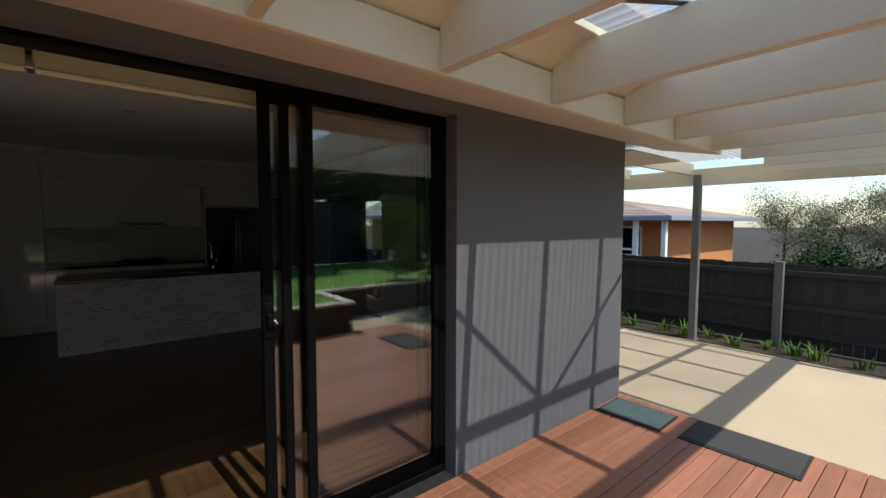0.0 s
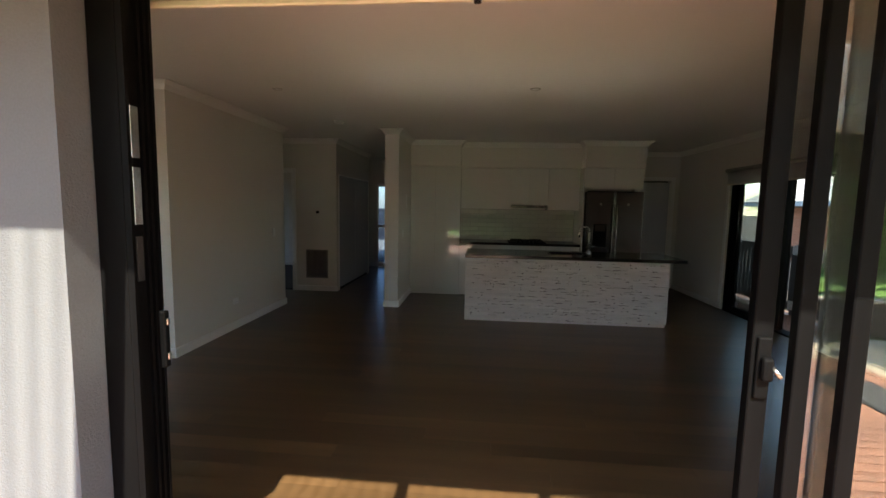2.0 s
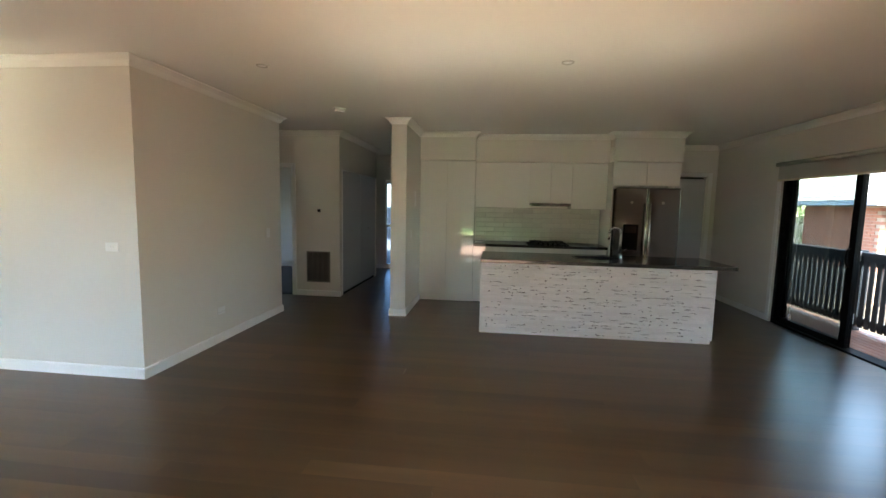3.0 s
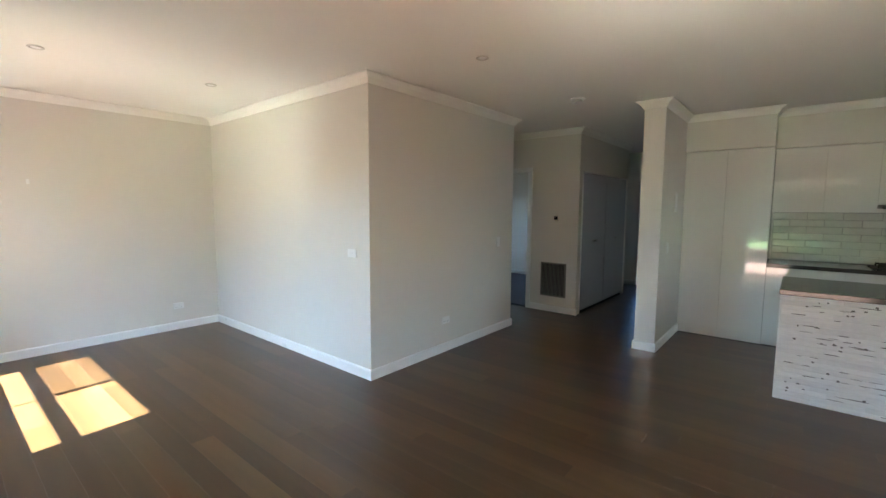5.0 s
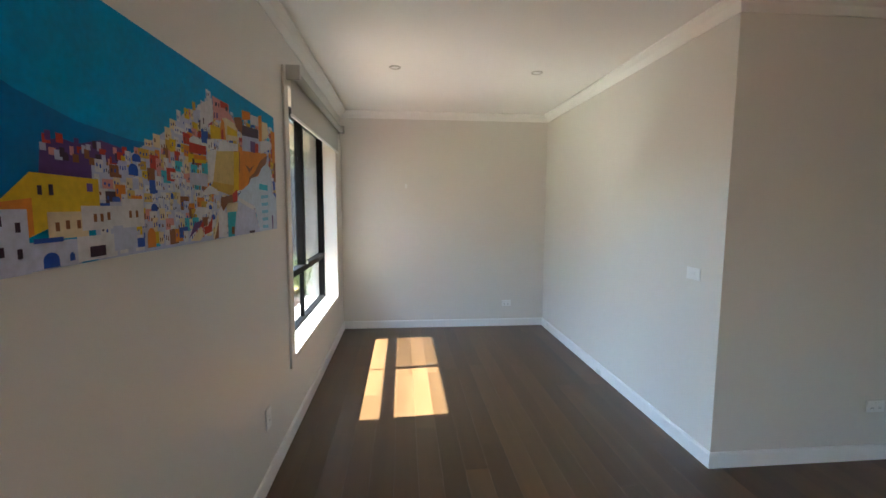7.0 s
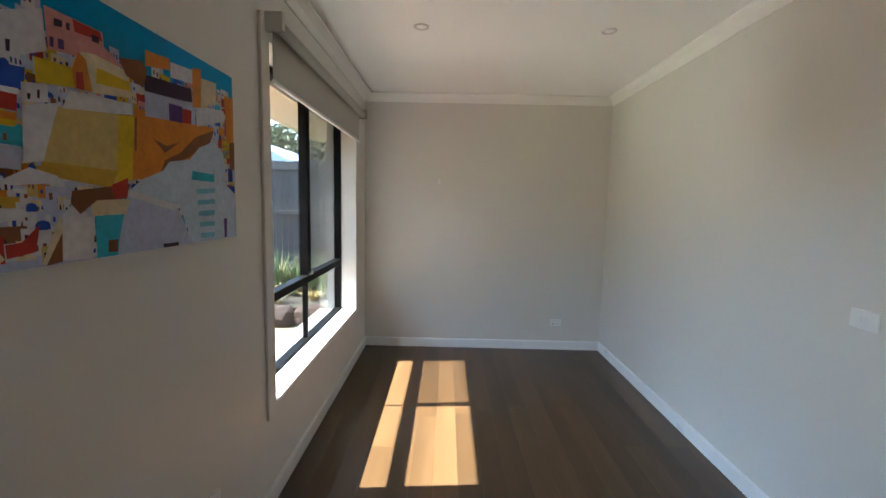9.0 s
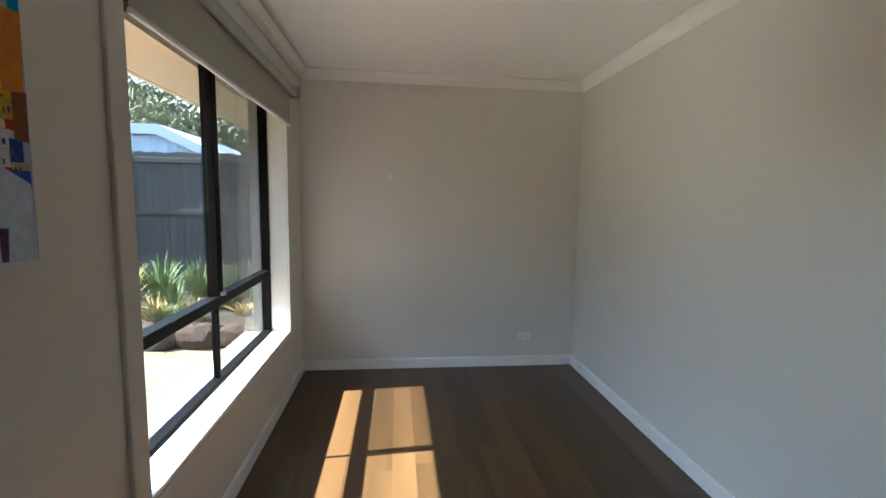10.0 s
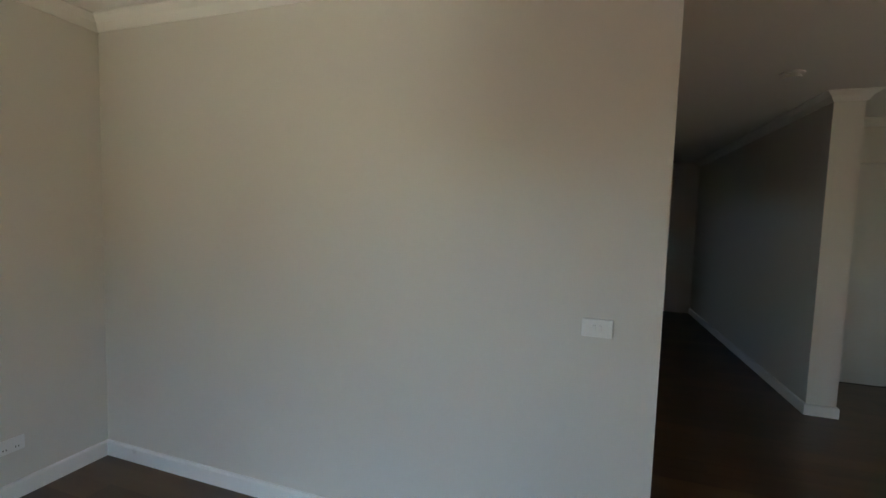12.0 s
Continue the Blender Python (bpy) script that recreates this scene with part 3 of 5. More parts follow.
part("roof_sheet", corrugated(PG0, PG1, -2.84, -0.995, 2.452, 0.0762, 0.009), SHEET, perg, "clear corrugated plastic sheet", True)
for y in (0.3, 1.2, 2.1, 3.0):
    box("side_rafter", 4.76, 7.05, y - 0.024, y + 0.024, 2.20, 2.36, CREAM, perg, 0.004)
box("side_beam", 7.0, 7.05, -2.75, 3.4, 2.05, 2.28, CREAM, perg, 0.004)
part("side_roof_sheet", corrugated(4.76, 7.1, -0.85, 3.4, 2.40, 0.0762, 0.009, "y"), SHEETWHITE, perg, "milky white corrugated plastic sheet", True)
for x, y in ((7.0, 0.2), (7.0, -2.75), (-2.25, -2.75)):
    box("post", x - 0.045, x + 0.045, y - 0.045, y + 0.045, GZ, 2.2, POSTGREY, perg, 0.004)
    box("post_foot", x - 0.06, x + 0.06, y - 0.06, y + 0.06, GZ, GZ + 0.02, POSTGREY, perg, 0.002)

# deck boards
deck = structure(thing("deck", 0.5, -2, -0.02, "red-brown oiled timber deck boards", "deck"), category="deck")
box("deck_frame", -3.98, 4.10, -3.64, -0.26, -0.5, -0.05, TIMBER, deck)
y, row = -0.26, 0
random.seed(3)
while y - 0.09 > -3.66:
    cut = -4.0 + 2.7 + random.random() * 2.4
    for a, b in ((-4.0, cut - 0.002), (cut + 0.002, 4.12)):
        box("deck_board", a, b, y - 0.09, y, -0.049, -0.024, DECK, deck, 0.003)
    y -= 0.095

# fences
def paling_fence(name, axis, at, a0, a1, z0, z1, facing, label, first=0.4, mid=0.5, post=POSTGREY):
    f = thing(name, *((at, (a0 + a1) / 2) if axis == "y" else ((a0 + a1) / 2, at)), z0, label, "fence")
    def b(n, p0, p1, t0, t1, lo, hi, m, bev=0.003):
        t0, t1 = sorted((at + facing * t0, at + facing * t1))
        return box(n, *((t0, t1, p0, p1) if axis == "y" else (p0, p1, t0, t1)), lo, hi, m, f, bev)
    p, k = a0, 0
    while p < a1 - 0.01:
        q = min(p + 0.1, a1)
        b("paling", p + 0.002, q - 0.002, 0.0, 0.016, z0 + 0.03, z1 - 0.03 * random.random() * 0.6, FENCE, 0)
        p = q
    for z in (z0 + 0.22, z0 + (z1 - z0) * mid, z1 - 0.12):
        b("rail", a0, a1, 0.017, 0.055, z - 0.035, z + 0.035, FENCE)
    p = a0 + first
    while p < a1:
        b("post", p - 0.05, p + 0.05, 0.056, 0.13, z0, z1 + 0.03, post, 0.004)
        p += 2.4
    return f


random.seed(4)
EAST_FENCE = paling_fence("paling_fence", "y", 7.55, -6.5, 3.6, GZ, 1.0, -1, "charcoal painted timber paling fence with grey posts", 1.04)
WEST_FENCE = paling_fence("paling_fence", "y", -8.25, -9.2, 6.0, 0.12, 2.13, 1, "charcoal painted timber paling fence with charcoal posts", 1.44, 0.58, FENCE)
SOUTH_FENCE = paling_fence("paling_fence", "x", -9.2, -8.0, 7.5, 0.36, 2.1, 1, "charcoal painted timber paling fence with grey posts")

# ---- retaining walls ----
random.seed(5)
def sleeper_wall(name, x0, x1, y0, y1, z0, z1, along, label):
    w = thing(name, (x0 + x1) / 2, (y0 + y1) / 2, z0, label, "retaining wall")
    n = 3
    h = (z1 - z0 - 0.04) / n
    for i in range(n):
        box("sleeper", x0, x1, y0, y1, z0 + i * h + 0.002, z0 + (i + 1) * h - 0.002, TIMBER, w, 0.006)
    box("capping", x0 - 0.03, x1 + 0.03, y0 - 0.03, y1 + 0.03, z1 - 0.039, z1 + 0.005, CAP, w, 0.005, "pale timber capping board")
    return w


sleeper_wall("retaining_wall", -3.9, 3.40, -3.81, -3.73, GZ, 0.37, "x", "brown timber sleeper retaining wall with pale capping")
sleeper_wall("retaining_wall", 3.34, 3.42, -4.92, -3.83, GZ, 0.372, "y", "brown timber sleeper retaining wall with pale capping")
sleeper_wall("retaining_wall", 3.45, 7.4, -5.01, -4.93, GZ, 0.374, "x", "brown timber sleeper retaining wall with pale capping")


# ---- plants ----
def tree(name, x, y, z, height, spread, leaves, leaf, mat_leaf, label, seed, low=0.35):
    rng = random.Random(seed)
    t = thing(name, x, y, z, label, "tree" if height > 2 else "shrub")
    bm = bmesh.new()
    top = Vector((x + rng.uniform(-.1, .1) * height, y + rng.uniform(-.1, .1) * height, z + height * 0.7))
    rod(bm, (x, y, z - 0.05), top, 0.035 * height * 0.6, 9, 0.012 * height * 0.6)
    tips = []
    for i in range(9):
        s = Vector((x, y, z)).lerp(top, rng.uniform(low * 0.8, 0.95))
        a, l = rng.uniform(0, 6.28), spread * rng.uniform(0.5, 0.95)
        e = s + Vector((math.cos(a) * l, math.sin(a) * l, height * rng.uniform(0.08, 0.3)))
        rod(bm, s, e, 0.012 * height * 0.5, 6, 0.004 * height * 0.5)
        tips += [e, s.lerp(e, 0.6)]
    tips.append(top + Vector((0, 0, height * 0.15)))
    part("trunk", bm, BARK, t)
    verts, faces = [], []
    per = leaves // len(tips)
    for tip in tips:
        r = spread * rng.uniform(0.28, 0.5)
        for _ in range(per):
            d = Vector((rng.gauss(0, 1), rng.gauss(0, 1), rng.gauss(0, 0.75)))
            p = tip + d * r * 0.55
            if p.z < z + height * low * 0.6:
                p.z = z + height * low * 0.6 + rng.random() * 0.2
            u = Vector((rng.gauss(0, 1), rng.gauss(0, 1), rng.gauss(0, 1))).normalized()
            v = u.orthogonal().normalized()
            s = leaf * rng.uniform(0.6, 1.3)
            i = len(verts)
            verts += [p - u * s, p + v * s * 0.45, p + u * s, p - v * s * 0.45]
            faces.append((i, i + 1, i + 2, i + 3))
    me = bpy.data.meshes.new("crown")
    o = origin(t)
    me.from_pydata([tuple(q - o) for q in verts], [], faces)
    me.materials.append(mat_leaf)
    c = new("crown", me)
    c.parent = t
    return t


def clump(name, x, y, z, h, n, seed, label, material=None, spread=1.0, group=""):
    """Strappy leaves that rise from one base and arch over."""
    rng = random.Random(seed)
    t = thing(name, x, y, z, label, "plant", group)
    bm = bmesh.new()
    for _ in range(n):
        a, lean, hh = rng.uniform(0, 6.28), rng.uniform(0.1, 0.75) * spread, h * rng.uniform(0.6, 1.1)
        d = Vector((math.cos(a), math.sin(a), 0))
        sd = Vector((-d.y, d.x, 0)) * 0.012
        base = Vector((x, y, z)) + d * rng.uniform(0, 0.12)
        last = None
        for i in range(5):
            f = i / 4
            p = base + d * lean * hh * f * f + Vector((0, 0, hh * (f - 0.28 * lean * f * f)))
            w = sd * (1 - f) ** 0.6
            cur = [bm.verts.new(p - w), bm.verts.new(p + w)]
            if last:
                bm.faces.new((last[0], last[1], cur[1], cur[0]))
            last = cur
    part("leaves", bm, material or BLADE, t, smooth=True)
    return t


STRAW = mat("dry_grass_blade", (0.34, 0.27, 0.13), 0.8, var=0.3, scale=6, fine=30, bump=0.1, rnd=0.2, spec=0.2)
rng = random.Random(6)
for i in range(30):
    x, y = rng.uniform(-8.0, -6.95), -4.6 + i * 0.19 + rng.uniform(-.08, .08)
    dry = i % 4 == 3
    clump("dry_grass_clump" if dry else "strappy_plant", x, y, 0.10, rng.uniform(0.4, 0.75), 70, 20 + i,
          "straw-coloured dry grass clump beside the fence" if dry else "green strappy-leaved garden plant beside the fence",
          STRAW if dry else BLADE, 1.15, group="dry grasses along the fence" if dry else "plants along the fence")
rng = random.Random(9)
for i in range(34):
    clump("dry_grass_clump", rng.uniform(-7.5, -6.72), -3.6 + i * 0.155 + rng.uniform(-.06, .06), 0.10, rng.uniform(0.16, 0.34), 60, 120 + i,
          "low straw-coloured dry grass tuft in the garden bed", STRAW if i % 3 else BLADE, 1.6, group="dry grass tufts in the bed")
rng = random.Random(8)
ROCKRED = mat("rust_brown_rock", (0.036, 0.019, 0.013), 0.95, var=0.5, scale=7, fine=40, bump=0.9, depth=0.02, rnd=0.3)
for i in range(16):
    y = -1.9 + i * 0.33 + rng.uniform(-.1, .1)
    clump("border_plant", 7.12 + rng.uniform(-.05, .12), y, GZ + 0.01, rng.uniform(0.14, 0.26), 22, 60 + i, "low green border plant at the fence base", LEAF, 1.3, "plants at the fence base")
for i in range(11):
    rk = thing("garden_rock", -6.58 + rng.uniform(-.05, .05), -3.0 + i * 0.42, GZ, "rough red-brown edging rock beside the mulch path", "rock", "edging rocks")
    bm = bmesh.new()
    bmesh.ops.create_icosphere(bm, subdivisions=2, radius=1)
    for v in bm.verts:
        v.co = Vector((v.co.x * 0.16, v.co.y * 0.30, v.co.z * 0.16)) * (1 + 0.25 * noise.noise(v.co * 1.7 + Vector((i * 3.1, 0, 0)))) + rk.location + Vector((0, 0, 0.11))
    part("stone", bm, ROCKRED, rk)

tree("bush", 5.4, -5.6, 0.36, 1.75, 0.75, 4940, 0.046, LEAF, "bright green leafy shrub behind the retaining wall", 1, 0.1)
tree("bush", 6.9, -6.4, 0.36, 2.0, 0.8, 4180, 0.046, LEAFDARK, "dark green leafy shrub beside the fence", 2, 0.1)
tree("tree", 1.0, -11.0, 0.0, 5.5, 2.2, 9500, 0.081, LEAFDARK, "tall dark green tree behind the paling fence", 3)
tree("tree", 5.0, -12.0, 0.0, 5.0, 2.4, 9500, 0.081, LEAFDARK, "tall dark green tree behind the paling fence", 4)
tree("tree", -3.0, -12.5, 0.0, 5.5, 2.5, 7600, 0.087, LEAFDARK, "tall dark green tree behind the paling fence", 5)
tree("tree", 9.5, -11.0, 0.0, 5.5, 2.4, 7600, 0.087, LEAFDARK, "tall dark green tree behind the paling fence", 6)
for i, (hx, hy, hh) in enumerate(((-6.2, -10.4, 3.6), (-3.9, -10.2, 3.4), (-1.6, -10.3, 3.8), (0.6, -10.1, 3.3), (2.8, -10.3, 3.7), (4.9, -10.2, 3.5), (7.1, -10.3, 3.9), (9.6, -9.0, 3.8))):
    tree("hedge_tree", hx, hy, 0.0, hh, 1.45, 9000, 0.085, LEAFDARK, "dense dark green hedge tree behind the paling fence", 70 + i, 0.08)
tree("tree", -15.0, -6.0, -0.9, 5.9, 2.6, 42000, 0.10, LEAFGUM, "green leafy tree behind the shed", 7)
tree("tree", -17.5, -3.5, -0.9, 5.4, 2.5, 40000, 0.10, LEAFGUM, "green leafy tree behind the shed", 9)
tree("tree", 27.0, 3.4, -0.9, 4.1, 1.5, 9000, 0.045, LEAFGUM, "sparse olive gum tree beyond the fence", 10)
tree("tree", 28.0, 1.7, -0.9, 3.9, 1.4, 9000, 0.045, LEAFGUM, "sparse olive gum tree beyond the fence", 15)
tree("tree", 26.0, -0.4, -0.9, 4.2, 1.8, 11000, 0.045, LEAFGUM, "sparse olive gum tree beyond the fence", 11)
tree("tree", 14.0, -0.3, -0.9, 1.9, 1.3, 16000, 0.05, LEAFDARK, "dark hedge tree beyond the fence", 12, 0.1)
tree("tree", 14.5, -1.7, -0.9, 2.0, 1.3, 16000, 0.05, LEAFDARK, "dark hedge tree beyond the fence", 16, 0.1)
tree("tree", 13.5, -3.4, -0.9, 2.2, 1.8, 8000, 0.08, LEAFDARK, "dark hedge tree beyond the fence", 13, 0.1)
tree("tree", 16.0, 22.0, -0.9, 3.2, 1.6, 4940, 0.074, LEAF, "green tree beside the neighbouring brick house", 14)

# ---- door mats ----
def door_mat(x0, x1, y0, y1, turn, material, label):
    m = thing("door_mat", (x0 + x1) / 2, (y0 + y1) / 2, -0.024, label, "door mat")
    box("mat_top", x0 + 0.02, x1 - 0.02, y0 + 0.02, y1 - 0.02, -0.023, -0.008, material, m, 0.004)
    box("border", x0, x1, y0, y1, -0.0235, -0.014, DARKRUBBER, m, 0.003)
    m.rotation_euler.z = turn


door_mat(3.65, 4.02, -0.80, -0.29, 0.03, MATGREEN, "grey-green door mat lying on the deck by the wall")
door_mat(3.68, 4.09, -1.62, -0.92, 0.02, MATDARK, "charcoal door mat lying on the deck boards")
door_mat(3.40, 3.85, -3.05, -2.30, 0.0, MATDARK, "charcoal door mat lying on the deck boards")


# ---- shed and neighbouring houses ----
shed = thing("garden_shed", -11.5, -5.8, -0.9, "pale corrugated steel shed with a low sloping roof", "shed")
bm = bmesh.new()
last = None
for i in range(161):
    y = -9.0 + 6.3 * i / 160
    x = -10.2 + 0.014 * math.sin(2 * math.pi * y / 0.19)
    top = 2.62 if y < -3.5 else 2.62 - (y + 3.5) * 0.45
    cur = [bm.verts.new((x, y, -0.9)), bm.verts.new((x, y, top))]
    if last:
        bm.faces.new((last[0], cur[0], cur[1], last[1]))
    last = cur
part("wall", bm, SHEDWHITE, shed, smooth=True)
bm = bmesh.new()
prof = ((-9.1, 2.62), (-9.1, 2.80), (-3.45, 2.80), (-2.55, 2.36), (-2.55, 2.20), (-3.5, 2.62))
f0 = [bm.verts.new((-10.12, y, z)) for y, z in prof]
f1 = [bm.verts.new((-13.4, y, z)) for y, z in prof]
bm.faces.new(f0), bm.faces.new(f1[::-1])
for i in range(6):
    bm.faces.new((f0[i], f1[i], f1[(i + 1) % 6], f0[(i + 1) % 6]))
bmesh.ops.recalc_face_normals(bm, faces=bm.faces)
part("roof", bm, SHEDWHITE, shed)
box("back_wall", -13.3, -10.25, -8.9, -3.2, -0.9, 2.5, SHEDWHITE, shed)


def hip_roof(x0, x1, y0, y1, z, rise, parent, material, over=0.5):
    """A hipped roof of tile courses, each course a thin step."""
    a0, a1, b0, b1 = x0 - over, x1 + over, y0 - over, y1 + over
    short = min(a1 - a0, b1 - b0) / 2
    n = 14
    for i in range(n):
        bm = bmesh.new()
        f, g = i / n, min((i + 1.25) / n, 0.999)
        q0 = [(a0 + short * f, b0 + short * f), (a1 - short * f, b0 + short * f), (a1 - short * f, b1 - short * f), (a0 + short * f, b1 - short * f)]
        q1 = [(a0 + short * g, b0 + short * g), (a1 - short * g, b0 + short * g), (a1 - short * g, b1 - short * g), (a0 + short * g, b1 - short * g)]
        lo = [bm.verts.new((x, y, z + rise * f)) for x, y in q0]
        up = [bm.verts.new((x, y, z + rise * f + 0.03)) for x, y in q0]
        hi = [bm.verts.new((x, y, z + rise * g + 0.005)) for x, y in q1]
        for j in range(4):
            k2 = (j + 1) % 4
            bm.faces.new((lo[j], lo[k2], up[k2], up[j]))
            bm.faces.new((up[j], up[k2], hi[k2], hi[j]))
        part("tile_course", bm, material, parent)


def brick_courses(parent, x, y0, y1, z0, z1, material):
    """Long courses with joints on a wall that faces -x."""
    h = 0.086
    k = 0
    z = z0
    bm = bmesh.new()
    while z + h <= z1:
        y = y0 + (0.12 if k % 2 else 0)
        while y < y1:
            cube(bm, x - 0.012, x, y, min(y + 0.23, y1), z, z + h - 0.01)
            y += 0.24
        z += h
        k += 1
    ob = part("bricks", bm, material, parent)
    ob["kind"] = "stuff"
    return ob


ORG = thing("house", 20, 6, -0.9, "orange brick house with tiled hip roof and white verandah posts", "house")
box("wall", 17.6, 25, 2.6, 12, -0.9, 1.72, BRICKORANGE, ORG)
box("gutter", 15.2, 15.35, 1.5, 12.4, 1.62, 1.78, GUTTER, ORG, 0.01)
box("gutter", 15.35, 25, 1.5, 1.62, 1.62, 1.78, GUTTER, ORG, 0.01)
box("verandah_ceiling", 15.35, 17.6, 1.62, 12, 1.70, 1.74, CREAM, ORG)
hip_roof(15.8, 25, 2.1, 12, 1.78, 0.95, ORG, ROOFTILE)
for y in (1.9, 2.9, 5.0, 7.6):
    box("verandah_post", 15.55, 15.72, y - 0.08, y + 0.08, -0.9, 1.70, PLASTIC, ORG, 0.01)
for y in (3.6, 6.2):
    w = box("window", 17.55, 17.62, y, y + 1.3, 0.2, 1.4, PLASTIC, ORG)
    box("window_glass", 17.53, 17.55, y + 0.06, y + 1.24, 0.27, 1.33, BLACK, ORG)
box("balustrade", 15.6, 15.66, 3.0, 7.5, 0.55, 0.62, PLASTIC, ORG)
ORG.location.y += 2.4

RED = thing("house", 14, 16, -0.9, "red brick house with blue-grey gutters and tiled roof", "house")
box("wall", 10.02, 20, 11.5, 14.2, -0.9, 1.72, MORTAR, RED)
brick_courses(RED, 10.02, 11.5, 14.2, 0.0, 1.72, BRICKRED)
bm = bmesh.new()
z, k = 0.0, 0
while z < 1.65:
    x = 10.02 + (0.12 if k % 2 else 0)
    while x < 14:
        cube(bm, x, x + 0.23, 11.488, 11.5, z, z + 0.076)
        x += 0.24
    z += 0.086
    k += 1
part("bricks", bm, BRICKRED, RED)["kind"] = "stuff"
box("gutter", 9.5, 9.62, 11.0, 15.0, 1.68, 1.80, GUTTER, RED, 0.01)
box("gutter", 9.62, 20, 11.0, 11.12, 1.68, 1.80, GUTTER, RED, 0.01)
box("eaves", 9.62, 20, 11.12, 14.9, 1.725, 1.74, TRIM, RED)
part("downpipe", rod(rod(bmesh.new(), (10.25, 11.44, -0.9), (10.25, 11.44, 1.4), 0.045, 10), (10.25, 11.44, 1.4), (9.9, 11.08, 1.7), 0.045, 10), GUTTER, RED, smooth=True)
hip_roof(10.0, 20, 11.5, 14.5, 1.80, 1.5, RED, mat("pale_roof_tile", (0.34, 0.33, 0.32), 0.7, var=0.2, scale=2, fine=30, bump=0.4))
CH = box("chimney", 11.2, 12.0, 13.2, 13.9, 2.2, 3.4, BRICKRED, RED, 0.01)

# ---- side deck ----
sd = structure(thing("deck_side", 4.6, 5.5, -0.1, "red-brown side deck outside the glass door", "deck"), category="deck")
x = 4.21
while x < 5.1:
    box("deck_board", x, x + 0.09, 3.42, 9.5, -0.085, -0.06, DECK, sd, 0.003)
    x += 0.095
# Added wall out of view that keeps the sun off the side deck
structure(box("wall_deck_screen", 4.205, 5.2, 3.34, 3.41, -0.9, 2.17, RENDER), "grey end screen of the side deck", "wall")
box("deck_frame", 4.205, 5.12, 3.42, 9.5, -0.9, -0.087, TIMBER, sd)
bal = thing("balustrade", 5.05, 6.0, -0.06, "dark stained timber balustrade of flat pickets", "balustrade")
RAIL = mat("dark_stained_rail", (0.040, 0.039, 0.041), 0.6, var=0.3, scale=4, fine=40, bump=0.2, stretch=(3, 3, 0.3), rnd=0.2)
box("top_rail", 5.0, 5.09, 3.45, 9.5, 0.93, 0.975, RAIL, bal, 0.004)
box("upper_rail", 5.03, 5.065, 3.45, 9.5, 0.80, 0.93, RAIL, bal, 0.003)
box("bottom_rail", 5.03, 5.065, 3.45, 9.5, 0.02, 0.12, RAIL, bal, 0.003)
y = 3.5
while y < 9.4:
    box("picket", 5.012, 5.029, y, y + 0.065, 0.0, 0.86, RAIL, bal, 0.002)
    y += 0.098
for y in (5.52, 7.6):
    box("post", 5.0, 5.09, y - 0.045, y + 0.045, -0.06, 1.0, RAIL, bal, 0.004)
    for z in (0.03, 0.86):
        box("post_bracket", 4.985, 5.0, y - 0.055, y + 0.055, z, z + 0.13, PLASTIC, bal, 0.003, "white metal bracket")

# ---- kitchen things ----
fr = thing("fridge", 2.42, 6.1, 0, "stainless steel double-door fridge with water dispenser", "fridge")
FX0, FX1, FY, FT = 1.985, 2.855, 5.74, 1.765
box("body", FX0 + 0.005, FX1 - 0.005, FY + 0.065, 6.43, 0.02, FT - 0.01, BLACK, fr, 0.006)
for n, a, b in (("freezer_door", FX0, 2.412), ("fridge_door", 2.418, FX1)):
    box(n, a, b, FY, FY + 0.06, 0.06, FT, STEEL, fr, 0.012, "", 2)
for x in (2.386, 2.444):
    bm = rod(bmesh.new(), (x, FY - 0.045, 0.55), (x, FY - 0.045, 1.55), 0.012, 12)
    for z in (0.6, 1.5):
        rod(bm, (x, FY - 0.045, z), (x, FY + 0.005, z), 0.009, 8)
    part("handle", bm, CHROME, fr, smooth=True)
dsp = box("dispenser", 2.10, 2.31, FY - 0.004, FY + 0.03, 0.88, 1.25, BLACK, fr, 0.004, "black water dispenser recess")
box("dispenser_panel", 2.125, 2.285, FY - 0.008, FY - 0.003, 1.13, 1.23, STONE, dsp, 0.002)
for x in (2.20, 2.62):
    part("badge", rod(bmesh.new(), (x, FY - 0.003, 1.56), (x, FY + 0.004, 1.56), 0.022, 20), CHROME, fr, "small round magnet", False)

hood = thing("rangehood", 1.115, 6.2, 1.46, "slim stainless steel slide-out rangehood", "rangehood")
box("canopy", 0.83, 1.40, 6.06, 6.44, 1.49, 1.527, STEEL, hood, 0.004)
box("visor", 0.83, 1.40, 6.02, 6.058, 1.485, 1.527, STEEL, hood, 0.006)
box("filter", 0.88, 1.35, 6.09, 6.40, 1.482, 1.489, CHROME, hood)

hob = thing("cooktop", 1.09, 6.1, 0.90, "black gas cooktop set in the rear benchtop", "cooktop")
box("glass_top", 0.79, 1.40, 5.92, 6.36, 0.901, 0.909, BLACK, hob, 0.003)
